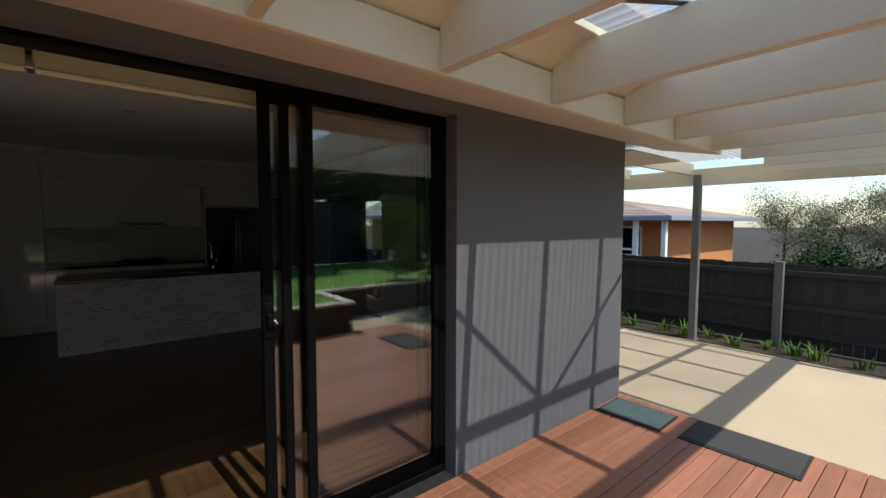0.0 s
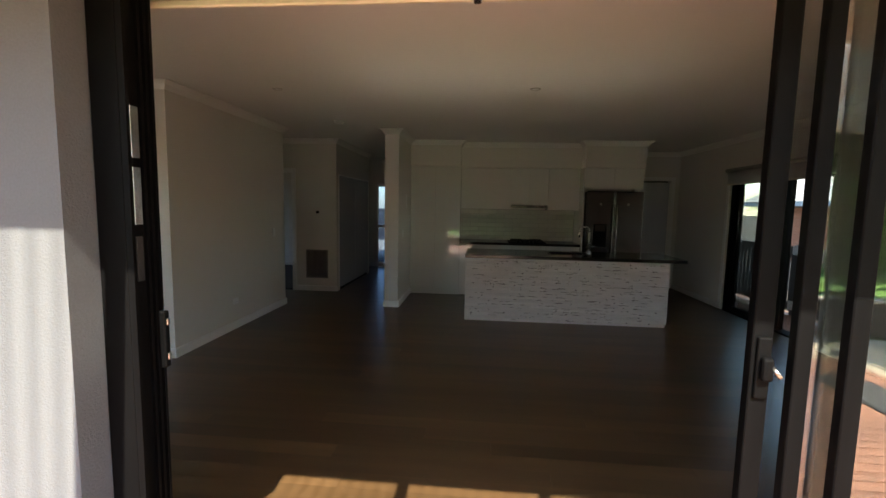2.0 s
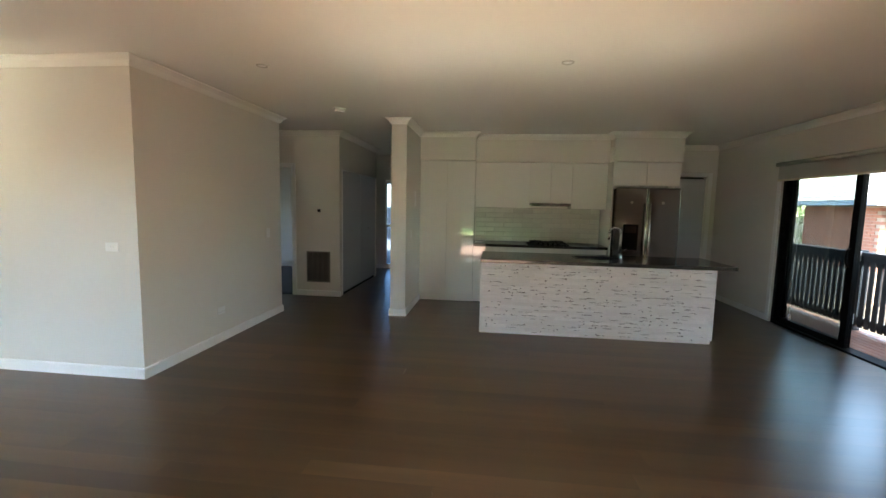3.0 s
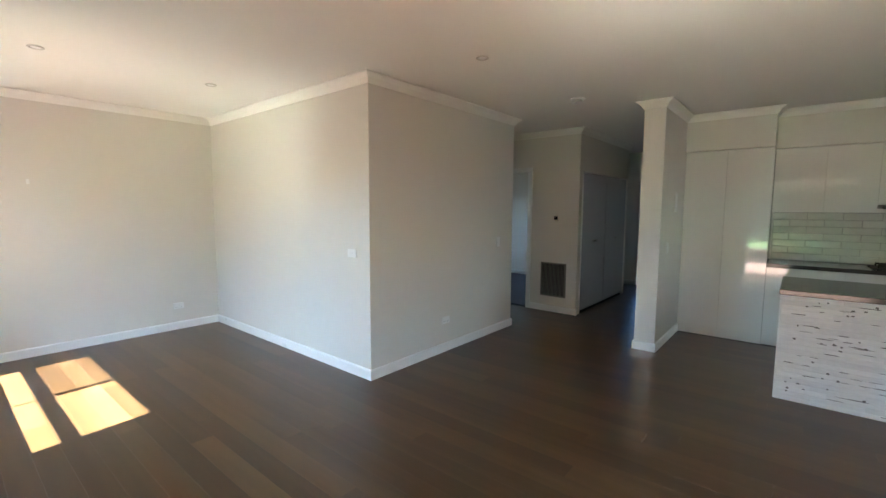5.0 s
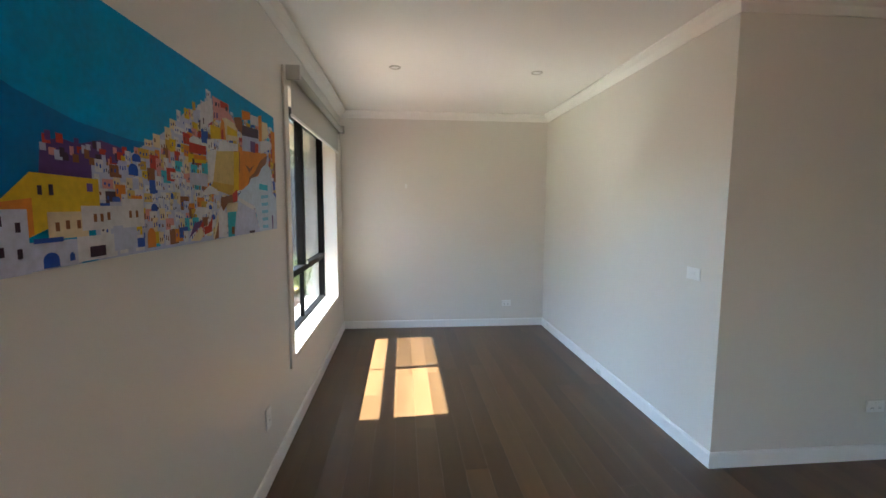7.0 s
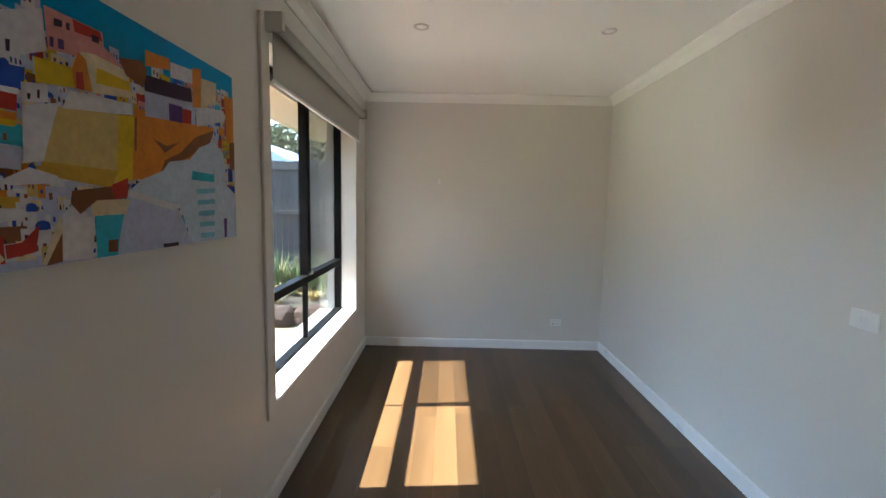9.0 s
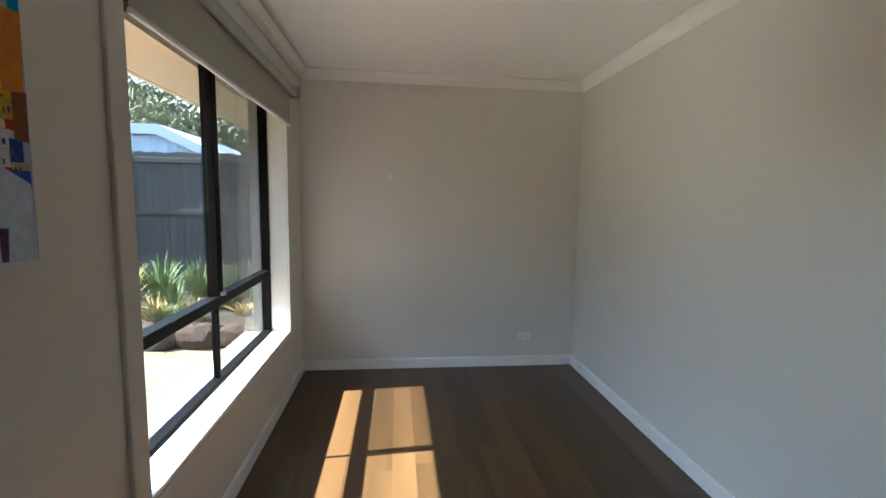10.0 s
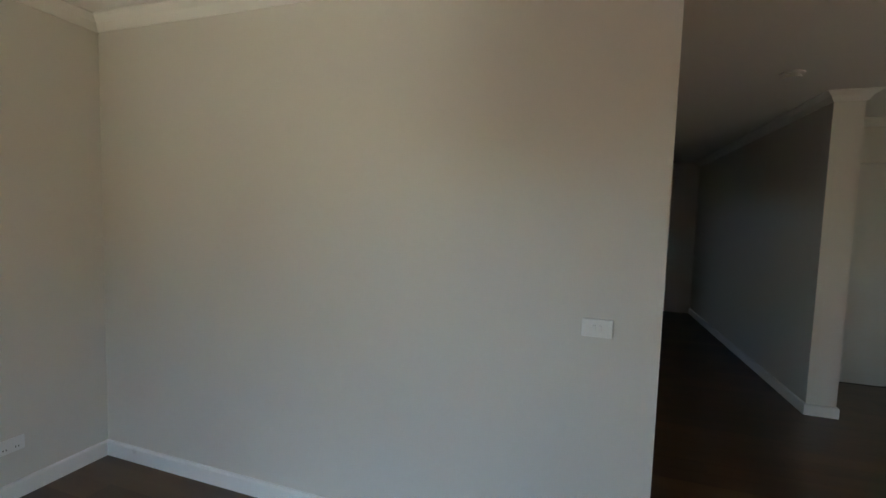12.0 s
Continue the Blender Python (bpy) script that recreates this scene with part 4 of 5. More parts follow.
for x, y in ((0.93, 6.02), (0.93, 6.25), (1.26, 6.02), (1.26, 6.25), (1.095, 6.14)):
    bm = bmesh.new()
    cube(bm, x - 0.095, x + 0.095, y - 0.006, y + 0.006, 0.925, 0.945)
    cube(bm, x - 0.006, x + 0.006, y - 0.095, y + 0.095, 0.926, 0.944)
    for dx, dy in ((.09, 0), (-.09, 0), (0, .09), (0, -.09)):
        cube(bm, x + dx - 0.006, x + dx + 0.006, y + dy - 0.006, y + dy + 0.006, 0.909, 0.93)
    part("trivet", bm, DARKRUBBER, hob)
    part("burner", rod(bmesh.new(), (x, y, 0.909), (x, y, 0.922), 0.035, 16), DARKRUBBER, hob)
for i in range(5):
    part("knob", rod(bmesh.new(), (0.95 + i * 0.07, 5.945, 0.909), (0.95 + i * 0.07, 5.945, 0.93), 0.017, 14), BLACK, hob)

tap = thing("sink_mixer", 1.85, 4.93, 0.866, "tall chrome sink mixer on the island benchtop", "tap")
bm = rod(bmesh.new(), (1.85, 4.93, 0.866), (1.85, 4.93, 1.16), 0.016, 16)
for i in range(8):
    a0, a1 = math.pi * i / 8, math.pi * (i + 1) / 8
    rod(bm, (1.85 - 0.07 + 0.07 * math.cos(a0), 4.93, 1.16 + 0.07 * math.sin(a0)), (1.85 - 0.07 + 0.07 * math.cos(a1), 4.93, 1.16 + 0.07 * math.sin(a1)), 0.013, 12)
rod(bm, (1.71, 4.93, 1.16), (1.71, 4.93, 1.08), 0.014, 12)
part("spout", bm, CHROME, tap, smooth=True)
part("base_ring", rod(bmesh.new(), (1.85, 4.93, 0.866), (1.85, 4.93, 0.885), 0.027, 18), CHROME, tap)
part("lever", rod(bmesh.new(), (1.865, 4.93, 0.93), (1.93, 4.93, 0.965), 0.008, 10), CHROME, tap, smooth=True)
snk = thing("sink", 1.55, 4.75, 0.866, "stainless steel sink let into the island benchtop", "sink")
box("rim", 1.25, 1.80, 4.58, 4.90, 0.8665, 0.8695, STEEL, snk, 0.001)
# Flat black sheet painted in place of the sink's shaded hollow
box("bowl", 1.28, 1.77, 4.61, 4.87, 0.8697, 0.8702, BLACK, snk)

# splashback tiles
sp = structure(box("trim_splashback", -0.02, 1.935, 6.425, 6.448, 0.901, 1.449, GROUT), "pale glossy tile splashback", "splashback")
bmt = cube(bmesh.new(), 0, 0.297, 0, 0.010, 0, 0.0735, 0.006, 2)
tile_me = bpy.data.meshes.new("tile")
bmt.to_mesh(tile_me)
bmt.free()
tile_me.materials.append(TILE)
bmt = cube(bmesh.new(), 0, 0.147, 0, 0.010, 0, 0.0735, 0.006, 2)
half_me = bpy.data.meshes.new("tile")
bmt.to_mesh(half_me)
bmt.free()
half_me.materials.append(TILE)
for r in range(7):
    x = -0.018
    z = 0.905 + r * 0.0768
    if r % 2:
        o = new("tile", half_me)
        o.parent, o.location = sp, (x, 6.4175, z)
        x += 0.15
    while x + 0.147 < 1.935:
        full = x + 0.297 < 1.935
        o = new("tile", tile_me if full else half_me)
        o.parent, o.location = sp, (x, 6.4175, z)
        x += 0.30 if full else 0.15

# door in the recess beside the fridge
dr = structure(thing("door_2", 3.52, 7.24, 0, "closed pale blue-grey flush door in a white frame", "door"), category="door")
box("leaf", 3.225, 3.825, 7.215, 7.25, 0.005, 2.0, GREYDOOR, dr, 0.003)
box("jamb", 3.202, 3.222, 7.20, 7.30, 0, 2.028, TRIM, dr)
box("jamb", 3.828, 3.848, 7.20, 7.30, 0, 2.028, TRIM, dr)
box("architrave", 3.13, 3.20, 7.182, 7.199, 0, 2.10, TRIM, dr, 0.004)
box("architrave", 3.85, 3.92, 7.182, 7.199, 0, 2.10, TRIM, dr, 0.004)
box("architrave", 3.20, 3.85, 7.183, 7.199, 2.03, 2.10, TRIM, dr, 0.004)
part("door_handle", rod(rod(bmesh.new(), (3.29, 7.215, 1.0), (3.29, 7.16, 1.0), 0.01, 10), (3.29, 7.165, 1.0), (3.40, 7.165, 1.0), 0.009, 10), CHROME, dr, "chrome lever handle", True)

# ---- east sliding door ----
ed = structure(thing("door_3", 4.05, 4.57, 0, "black aluminium sliding glass door, half open to the side deck", "sliding door"), category="sliding door")
box("frame_head", 4.02, 4.18, E_Y0, E_Y1, E_T - 0.05, E_T - 0.003, BLACK, ed, 0.003)
box("frame_sill", 4.02, 4.18, E_Y0, E_Y1, -0.018, 0.014, BLACK, ed, 0.003)
box("frame_jamb", 4.02, 4.18, E_Y0 + 0.003, E_Y0 + 0.05, 0.014, E_T - 0.05, BLACK, ed, 0.003)
box("frame_jamb", 4.02, 4.18, E_Y1 - 0.05, E_Y1 - 0.003, 0.014, E_T - 0.05, BLACK, ed, 0.003)
es = sash("sliding_panel", 4.34, E_Y1 - 0.05, 4.075, 0.016, E_T - 0.052, ed, 0.085, PANETINT, "y", 0.036)
sash("fixed_panel", 4.37, E_Y1 - 0.05, 4.125, 0.016, E_T - 0.052, ed, 0.06, PANETINT, "y", 0.036)
bm = bmesh.new()
for i in range(10):
    a0, a1 = -math.pi / 2 + math.pi * i / 10, -math.pi / 2 + math.pi * (i + 1) / 10
    rod(bm, (4.045, 4.385 + 0.05 * math.cos(a0), 1.0 + 0.1 * math.sin(a0)), (4.045, 4.385 + 0.05 * math.cos(a1), 1.0 + 0.1 * math.sin(a1)), 0.009, 8)
part("pull_handle", bm, BLACK, es, "black D-shaped pull handle", True)
for nm, a in (("architrave", (3.984, 3.999, E_Y1, E_Y1 + 0.07, 0, E_T + 0.07)), ("architrave", (3.984, 3.999, E_Y0 - 0.07, E_Y0, 0, E_T + 0.07)), ("architrave", (3.984, 3.999, E_Y0, E_Y1, E_T, E_T + 0.07))):
    box(nm, *a, TRIM, ed, 0.004)
eb = thing("roller_blind", 3.95, 4.57, 1.87, "cream roller blind rolled up above the side door", "blind")
part("roller", rod(bmesh.new(), (3.955, E_Y0 - 0.04, 2.085), (3.955, E_Y1 + 0.05, 2.085), 0.026, 20), FABRICGREY, eb, smooth=True)
box("fabric", 3.972, 3.974, E_Y0 - 0.03, E_Y1 + 0.04, 1.89, 2.085, FABRICGREY, eb)
box("bottom_rail", 3.964, 3.982, E_Y0 - 0.03, E_Y1 + 0.04, 1.868, 1.892, CREAM, eb, 0.003)
bm = bmesh.new()
for i in range(60):
    bmesh.ops.create_icosphere(bm, subdivisions=1, radius=0.004, matrix=Matrix.Translation((3.95, 5.05, 0.22 + i * 0.0275)))
part("bead_chain", bm, PLASTIC, eb, "white bead chain")
box("chain_weight", 3.942, 3.958, 5.04, 5.06, 0.14, 0.21, PLASTIC, eb, 0.004)

# ---- hall things ----
vent = thing("return_air_grille", -2.44, 5.76, 0.225, "brown-grey metal return air grille with vertical slats", "vent")
# Black sheet stands in for the unlit duct behind the slats
box("backing", -2.62, -2.26, 5.762, 5.7695, 0.23, 0.70, BLACK, vent)
GR = mat("grille_metal", (0.22, 0.20, 0.18), 0.5, var=0.08, scale=8, fine=60, bump=0.05)
for a in ((-2.632, -2.612, 0.222, 0.708), (-2.268, -2.248, 0.222, 0.708)):
    box("frame", a[0], a[1], 5.752, 5.7615, a[2], a[3], GR, vent, 0.002)
for z in (0.222, 0.688):
    box("frame", -2.612, -2.268, 5.7525, 5.7615, z, z + 0.02, GR, vent, 0.002)
for i in range(17):
    x = -2.602 + i * 0.0203
    box("slat", x, x + 0.007, 5.7535, 5.7612, 0.242, 0.688, GR, vent)
th = thing("thermostat", -2.424, 5.76, 1.32, "small black thermostat on the hall wall", "thermostat")
box("case", -2.447, -2.401, 5.748, 5.7695, 1.32, 1.366, BLACK, th, 0.003)
box("screen", -2.439, -2.409, 5.7465, 5.7479, 1.334, 1.357, STONE, th)

for y0, y1 in ((5.885, 6.83), (6.835, 7.775)):
    cd = thing("closet_door", -2.10, (y0 + y1) / 2, 0.02, "tall satin pale grey hall cupboard door", "cupboard door", "hall cupboard doors")
    box("leaf", -2.118, -2.098, y0 + 0.002, y1 - 0.002, 0.04, 1.965, GREYDOOR, cd, 0.002)
    box("handle", -2.0975, -2.085, (y0 + y1) / 2 - 0.06, (y0 + y1) / 2 + 0.06, 1.0, 1.012, CHROME, cd, 0.003, "brushed metal pull")
structure(box("trim_closet_track", -2.15, -2.085, 5.88, 7.78, 1.968, 1.989, TRIM, None, 0.003), "white painted cupboard head trim", "trim")
structure(box("trim_closet_jamb", -2.15, -2.085, 5.872, 5.883, 0.0, 1.967, TRIM, None, 0.002), "white painted cupboard jamb", "trim")
# Black floor stands in for the shade in the gap under the doors
structure(box("floor_closet", -2.72, -2.12, 5.87, 7.78, -0.018, 0.02, BLACK, None), "dark cupboard plinth", "plinth")

bd = structure(thing("door_4", -3.25, 5.82, 0, "white painted doorway to a carpeted bedroom", "doorway"), category="doorway")
box("jamb", -2.878, -2.861, 5.77, 5.87, 0, 1.998, TRIM, bd)
box("jamb", -3.648, -3.632, 5.77, 5.87, 0, 1.998, TRIM, bd)
for a in ((-2.86, -2.80, 0, 2.065), (-3.71, -3.65, 0, 2.065)):
    box("architrave", a[0], a[1], 5.752, 5.769, a[2], a[3], TRIM, bd, 0.004)
box("architrave", -3.65, -2.86, 5.753, 5.769, 2.0, 2.065, TRIM, bd, 0.004)
structure(sweep("baseboard_bedroom", [(-5.5, 8.65, 0.006), (-2.82, 8.65, 0.006), (-2.82, 5.9, 0.006)], SKIRT, TRIM, -1), "white painted skirting board", "skirting")

bw = structure(thing("window_2", -5.6, 7.3, 0.9, "bedroom window with white frame", "window"), category="window")
for a in ((6.9, 6.95, 0.9, 1.9), (7.65, 7.7, 0.9, 1.9)):
    box("frame", -5.66, -5.6, a[0] + 0.002, a[1] - 0.002, a[2], a[3] - 0.002, TRIM, bw)
for z in (0.9, 1.85):
    box("frame", -5.659, -5.601, 6.95, 7.65, z + 0.002, z + 0.048, TRIM, bw)

gd = structure(thing("door_5", -1.98, 8.95, 0, "narrow glazed entry sidelight at the end of the hall", "door"), category="door")
for a in ((-2.178, -2.15, 0.0, 1.998), (-1.99, -1.962, 0.0, 1.998)):
    box("stile", a[0], a[1], 8.92, 8.96, a[2], a[3], TRIM, gd, 0.003)
for z in ((0.0, 0.1), (0.95, 1.0), (1.92, 1.998)):
    box("rail", -2.15, -1.99, 8.921, 8.959, z[0], z[1], TRIM, gd, 0.003)
g = box("pane", -2.15, -1.99, 8.938, 8.941, 0.1, 1.92, PANEDUSK, gd)
g.visible_shadow = False
# Unseen roof added to cut the sky light that enters the hall
structure(box("porch_roof", -3.5, -0.9, 9.02, 11.6, 2.2, 2.26, TIMBER), "dark timber porch ceiling outside the entry door", "porch")
# Unseen ground, beige and brown so that no green light tints the hall
structure(box("front_yard", -9, 5, 18.0, 40, -0.9, -0.15, SOIL), "bare front garden beyond the entry door", "garden")
structure(box("porch_floor", -5.5, -0.9, 9.02, 18.0, -0.9, -0.1, CONCRETE), "beige concrete porch floor outside the entry door", "porch")
tree("shrub", -1.6, 16.0, -0.15, 1.9, 0.9, 2200, 0.08, LEAF, "green garden shrub beyond the entry door", 31, 0.1)


# ---- wall and ceiling fittings ----
def downlight(x, y):
    d = thing("downlight", x, y, H - 0.012, "recessed ceiling downlight with a metal ring, unlit", "downlight", "ceiling downlights")
    bm = bmesh.new()
    n = 28
    rings = []
    for r, z in ((0.046, H - 0.0005), (0.047, H - 0.006), (0.040, H - 0.009), (0.033, H - 0.006), (0.030, H - 0.0015)):
        rings.append([bm.verts.new((x + r * math.cos(2 * math.pi * i / n), y + r * math.sin(2 * math.pi * i / n), z)) for i in range(n)])
    for a, b in zip(rings, rings[1:]):
        for i in range(n):
            bm.faces.new((a[i], a[(i + 1) % n], b[(i + 1) % n], b[i]))
    part("ring", bm, RING, d, smooth=True)
    part("lamp", rod(bmesh.new(), (x, y, H - 0.0008), (x, y, H - 0.004), 0.029, 24), PLASTIC, d)


for x, y in ((-3.86, 0.656), (-3.875, 1.793), (-1.615, 2.73), (0.78, 2.78), (3.2, 2.93)):
    downlight(x, y)
sm = thing("smoke_alarm", -1.54, 4.27, H - 0.035, "round white smoke alarm on the ceiling", "smoke alarm")
part("base", rod(bmesh.new(), (-1.54, 4.27, H - 0.0005), (-1.54, 4.27, H - 0.012), 0.072, 28), PLASTIC, sm)
part("cover", rod(bmesh.new(), (-1.54, 4.27, H - 0.012), (-1.54, 4.27, H - 0.042), 0.042, 28, 0.062), PLASTIC, sm)


def plate(name, at, normal, w, h, label, category, rockers=1, sockets=0):
    """A wall plate with its rockers or sockets; at is its centre on the wall."""
    t = thing(name, *at, label, category)
    nv = Vector(normal)
    sv = Vector((-nv.y, nv.x, 0))

    def pc(nm, cx, cz, ww, hh, d0, d1, m, bev):
        a = Vector(at) + sv * (cx - ww / 2) + nv * d0
        b = Vector(at) + sv * (cx + ww / 2) + nv * d1
        box(nm, min(a.x, b.x), max(a.x, b.x), min(a.y, b.y), max(a.y, b.y), at[2] + cz - hh / 2, at[2] + cz + hh / 2, m, t, bev)
    pc("plate", 0, 0, w, h, 0.0005, 0.010, PLASTIC, 0.003)
    for i in range(rockers):
        pc("rocker", (i - (rockers - 1) / 2) * 0.022, 0.012 if sockets else 0, 0.011, 0.022, 0.0102, 0.014, TRIM, 0.001)
    for i in range(sockets):
        for dx in (-0.006, 0.006):
            pc("socket_slot", (i - (sockets - 1) / 2) * 0.05 + dx, -0.012, 0.003, 0.009, 0.0102, 0.0106, BLACK, 0)
    return t


plate("light_switch", (-2.757, 2.445, 1.08), (0, -1, 0), 0.116, 0.073, "white plastic light switch plate near the wall corner", "light switch", 2)
plate("power_outlet", (-5.5, 1.98, 0.284), (1, 0, 0), 0.116, 0.073, "white double power outlet low on the end wall", "power outlet", 2, 2)
plate("light_switch", (-2.53, 4.42, 1.08), (1, 0, 0), 0.073, 0.116, "white plastic light switch plate on the hall wall", "light switch", 1)
plate("power_outlet", (-2.53, 3.45, 0.327), (1, 0, 0), 0.116, 0.073, "white double power outlet low on the wall", "power outlet", 2, 2)
plate("power_outlet", (-2.60, 0.0, 0.36), (0, 1, 0), 0.073, 0.116, "white power outlet low on the window wall", "power outlet", 1, 1)
plate("light_switch", (-0.86, 5.15, 1.06), (1, 0, 0), 0.073, 0.116, "white plastic light switch plate on the wing wall", "light switch", 1)
ic = plate("wall_intercom", (-0.86, 5.45, 1.55), (1, 0, 0), 0.09, 0.21, "slim white intercom handset on the wing wall", "intercom", 0)
wm = thing("wall_hook", -5.495, 0.75, 1.70, "tiny white adhesive hook on the end wall", "hook")
box("hook_plate", -5.4995, -5.495, 0.738, 0.762, 1.68, 1.73, PLASTIC, wm, 0.001)

# ---- bricks on the island ----
random.seed(21)
rows = 22
bh = 0.823 / rows
brick_cache = {}


def brick_mesh(w, d, h):
    key = (round(w, 2), round(d, 3))
    if key not in brick_cache:
        bm = cube(bmesh.new(), 0, w - 0.0004, 0, d, 0, h - 0.0004, 0.0008)
        me = bpy.data.meshes.new("brick")
        bm.to_mesh(me)
        bm.free()
        me.materials.append(WHITEBRICK)
        brick_cache[key] = me
    return brick_cache[key]


for r in range(rows):
    x = IX0
    first = True
    while x < IX1 - 0.005:
        w = random.choice((0.30, 0.42, 0.55, 0.70))
        if first and r % 2:
            w *= 0.5
        first = False
        w = round(min(w, IX1 - x), 2)
        if w < 0.03:
            break
        o = new("brick", brick_mesh(w, 0.014, bh))
        o.parent = isl
        o.location = Vector((x, IY0 + random.uniform(-0.0015, 0.0015), 0.001 + r * bh)) - isl.location
        x += w
bm = bmesh.new()
for i in range(380):
    z = 0.001 + random.randrange(1, rows) * bh + random.gauss(0, 0.005)
    if i % 3 == 0:
        w, h2 = random.uniform(0.014, 0.034), random.uniform(0.010, 0.021)
    else:
        w, h2 = random.uniform(0.04, 0.15), random.uniform(0.004, 0.009)
    x = random.uniform(IX0 + 0.02, IX1 - 0.13)
    z = min(max(z, 0.03), 0.80)
    k = 7
    vs = []
    for j in range(k):
        a = 2 * math.pi * j / k
        q = random.uniform(0.55, 1.0)
        vs.append(bm.verts.new((x + w / 2 + w / 2 * q * math.cos(a), IY0 - 0.003, z + h2 / 2 * q * math.sin(a))))
    f = bm.faces.new(vs)
bmesh.ops.recalc_face_normals(bm, faces=bm.faces)
ch = part("chipping", bm, DARKCHIP, isl, "dark chipped specks showing through the whitewash")
ch["kind"] = "stuff"
box("end_panel", IX0 - 0.0135, IX0 - 0.0005, IY0 + 0.002, IY1, 0.0, 0.825, WHITEBRICK, isl, 0.002)

# ---- print on the canvas ----
def flat(name, c):
    return mat("print_" + name, c, 0.6, var=0.18, scale=16, fine=60, bump=0.0, spec=0.12)


SKYB = flat("sky", (0.0, 0.28, 0.56))
SEA = flat("sea", (0.0, 0.15, 0.40))
INK = {k: flat(k, v) for k, v in {
    "white": (0.62, 0.62, 0.66), "cream": (0.66, 0.56, 0.38), "yellow": (0.62, 0.42, 0.02), "orange": (0.62, 0.22, 0.03),
    "red": (0.42, 0.04, 0.03), "pink": (0.60, 0.28, 0.27), "lilac": (0.46, 0.50, 0.66), "ochre": (0.52, 0.33, 0.05), "sand": (0.56, 0.42, 0.16), "blue": (0.02, 0.08, 0.42),
    "cyan": (0.05, 0.42, 0.58), "dark": (0.05, 0.03, 0.06), "brown": (0.22, 0.09, 0.04), "violet": (0.10, 0.05, 0.20)}.items()}
keys = list(INK)
random.seed(17)
PY = 0.0345
W, HH = PX1 - PX0, PZ1 - PZ0
layers = {k: bmesh.new() for k in keys}
for k, c in (("ice", (0.50, 0.60, 0.72)), ("aqua", (0.20, 0.48, 0.66))):
    INK[k], layers[k] = flat(k, c), bmesh.new()
depth_at = [0]


def px(u):
    return PX1 - u * W


def shape(k, pts):
    """A flat printed patch from (u, v) corners, u from the picture's start, v up."""
    depth_at[0] += 1
    yy = PY + depth_at[0] * 1.2e-6
    f = layers[k].faces.new([layers[k].verts.new((px(u), yy, PZ0 + v * HH)) for u, v in pts])


def rect(k, u, v, w, h):
    shape(k, [(u, v), (u, v + h), (u + w, v + h), (u + w, v)])


def arch(k, u, v, w, h, n=8):
    shape(k, [(u, v), (u, v + h * 0.5)] + [(u + w / 2 - w / 2 * math.cos(math.pi * i / n), v + h * 0.5 + h * 0.5 * math.sin(math.pi * i / n)) for i in range(1, n)] + [(u + w, v + h * 0.5), (u + w, v)])


def dwelling(u, v, w, h, k, dome=False):
    rect(k, u, v, w, h)
    rect("lilac" if k in ("white", "cream") else k, u + w * 0.72, v, w * 0.28, h)
    if dome:
        arch("blue", u + w * 0.2, v + h, w * 0.6, h * 0.55)
    for i in range(random.choice((1, 2, 2, 3))):
        a = u + w * (0.12 + 0.28 * i)
        (arch if random.random() < 0.4 else rect)(random.choice(("dark", "blue", "brown", "blue")), a, v + h * random.uniform(0.2, 0.45), w * 0.13, h * 0.3)


def ridge(u):
    """Skyline of the town."""
    stops = ((0.22, 0.36), (0.3, 0.45), (0.4, 0.60), (0.47, 0.76), (0.55, 0.85), (0.62, 0.84), (0.72, 0.78), (0.85, 0.85), (1.0, 0.90))
    for (a, va), (b, vb) in zip(stops, stops[1:]):
        if u <= b:
            return va + (vb - va) * max(0, u - a) / (b - a) + 0.015 * math.sin(u * 61)
    return 0.88


shape("violet", [(0.14, 0.30), (0.145, 0.40), (0.17, 0.44), (0.2, 0.43), (0.24, 0.46), (0.30, 0.44), (0.30, 0.30)])
shape("lilac", [(0.22, 0.004), (0.22, 0.36), (0.3, 0.43), (0.4, 0.58), (0.47, 0.72), (0.55, 0.80), (0.72, 0.75), (0.998, 0.84), (0.998, 0.004)])
for i in range(40):
    u = 0.145 + i * 0.0038
    rect(random.choice(("violet", "red", "brown", "pink", "lilac", "dark", "violet")), u, random.uniform(0.36, 0.43), random.uniform(0.006, 0.014), random.uniform(0.02, 0.035))
cells = []
for r in range(17):
    v = 0.83 - r * 0.05
    c = 0
    while 0.225 + c * 0.0165 < 0.97:
        u = 0.225 + c * 0.0165 + random.uniform(-.007, .007)
        if v + 0.03 < ridge(u):
            cells.append((u, v + random.uniform(-.015, .015)))
        c += 1
for u, v in cells:
    s = (0.75 + 0.5 * (0.85 - v)) * (0.7 + 0.6 * u)
    k = random.choices(keys, (30, 18, 9, 9, 6, 7, 14, 5, 5, 3, 4, 2, 3, 0))[0] if v > 0.3 else random.choices(keys, (36, 16, 3, 3, 3, 3, 26, 2, 4, 4, 4, 2, 4, 0))[0]
    dwelling(u, v, min(random.uniform(0.014, 0.032) * s, 0.995 - u), random.uniform(0.035, 0.075) * s, k, random.random() < 0.05)
# yellow house, the pale corner house and the white terraces
shape("yellow", [(0.088, 0.08), (0.088, 0.22), (0.127, 0.315), (0.228, 0.31), (0.228, 0.20), (0.15, 0.14)])
shape("orange", [(0.088, 0.08), (0.088, 0.22), (0.127, 0.235), (0.127, 0.12)])
rect("dark", 0.135, 0.245, 0.006, 0.03), rect("dark", 0.15, 0.245, 0.006, 0.035), rect("violet", 0.207, 0.262, 0.010, 0.03)
rect("cream", 0.0, -0.0, 0.09, 0.22), rect("lilac", 0.06, 0.0, 0.06, 0.2)
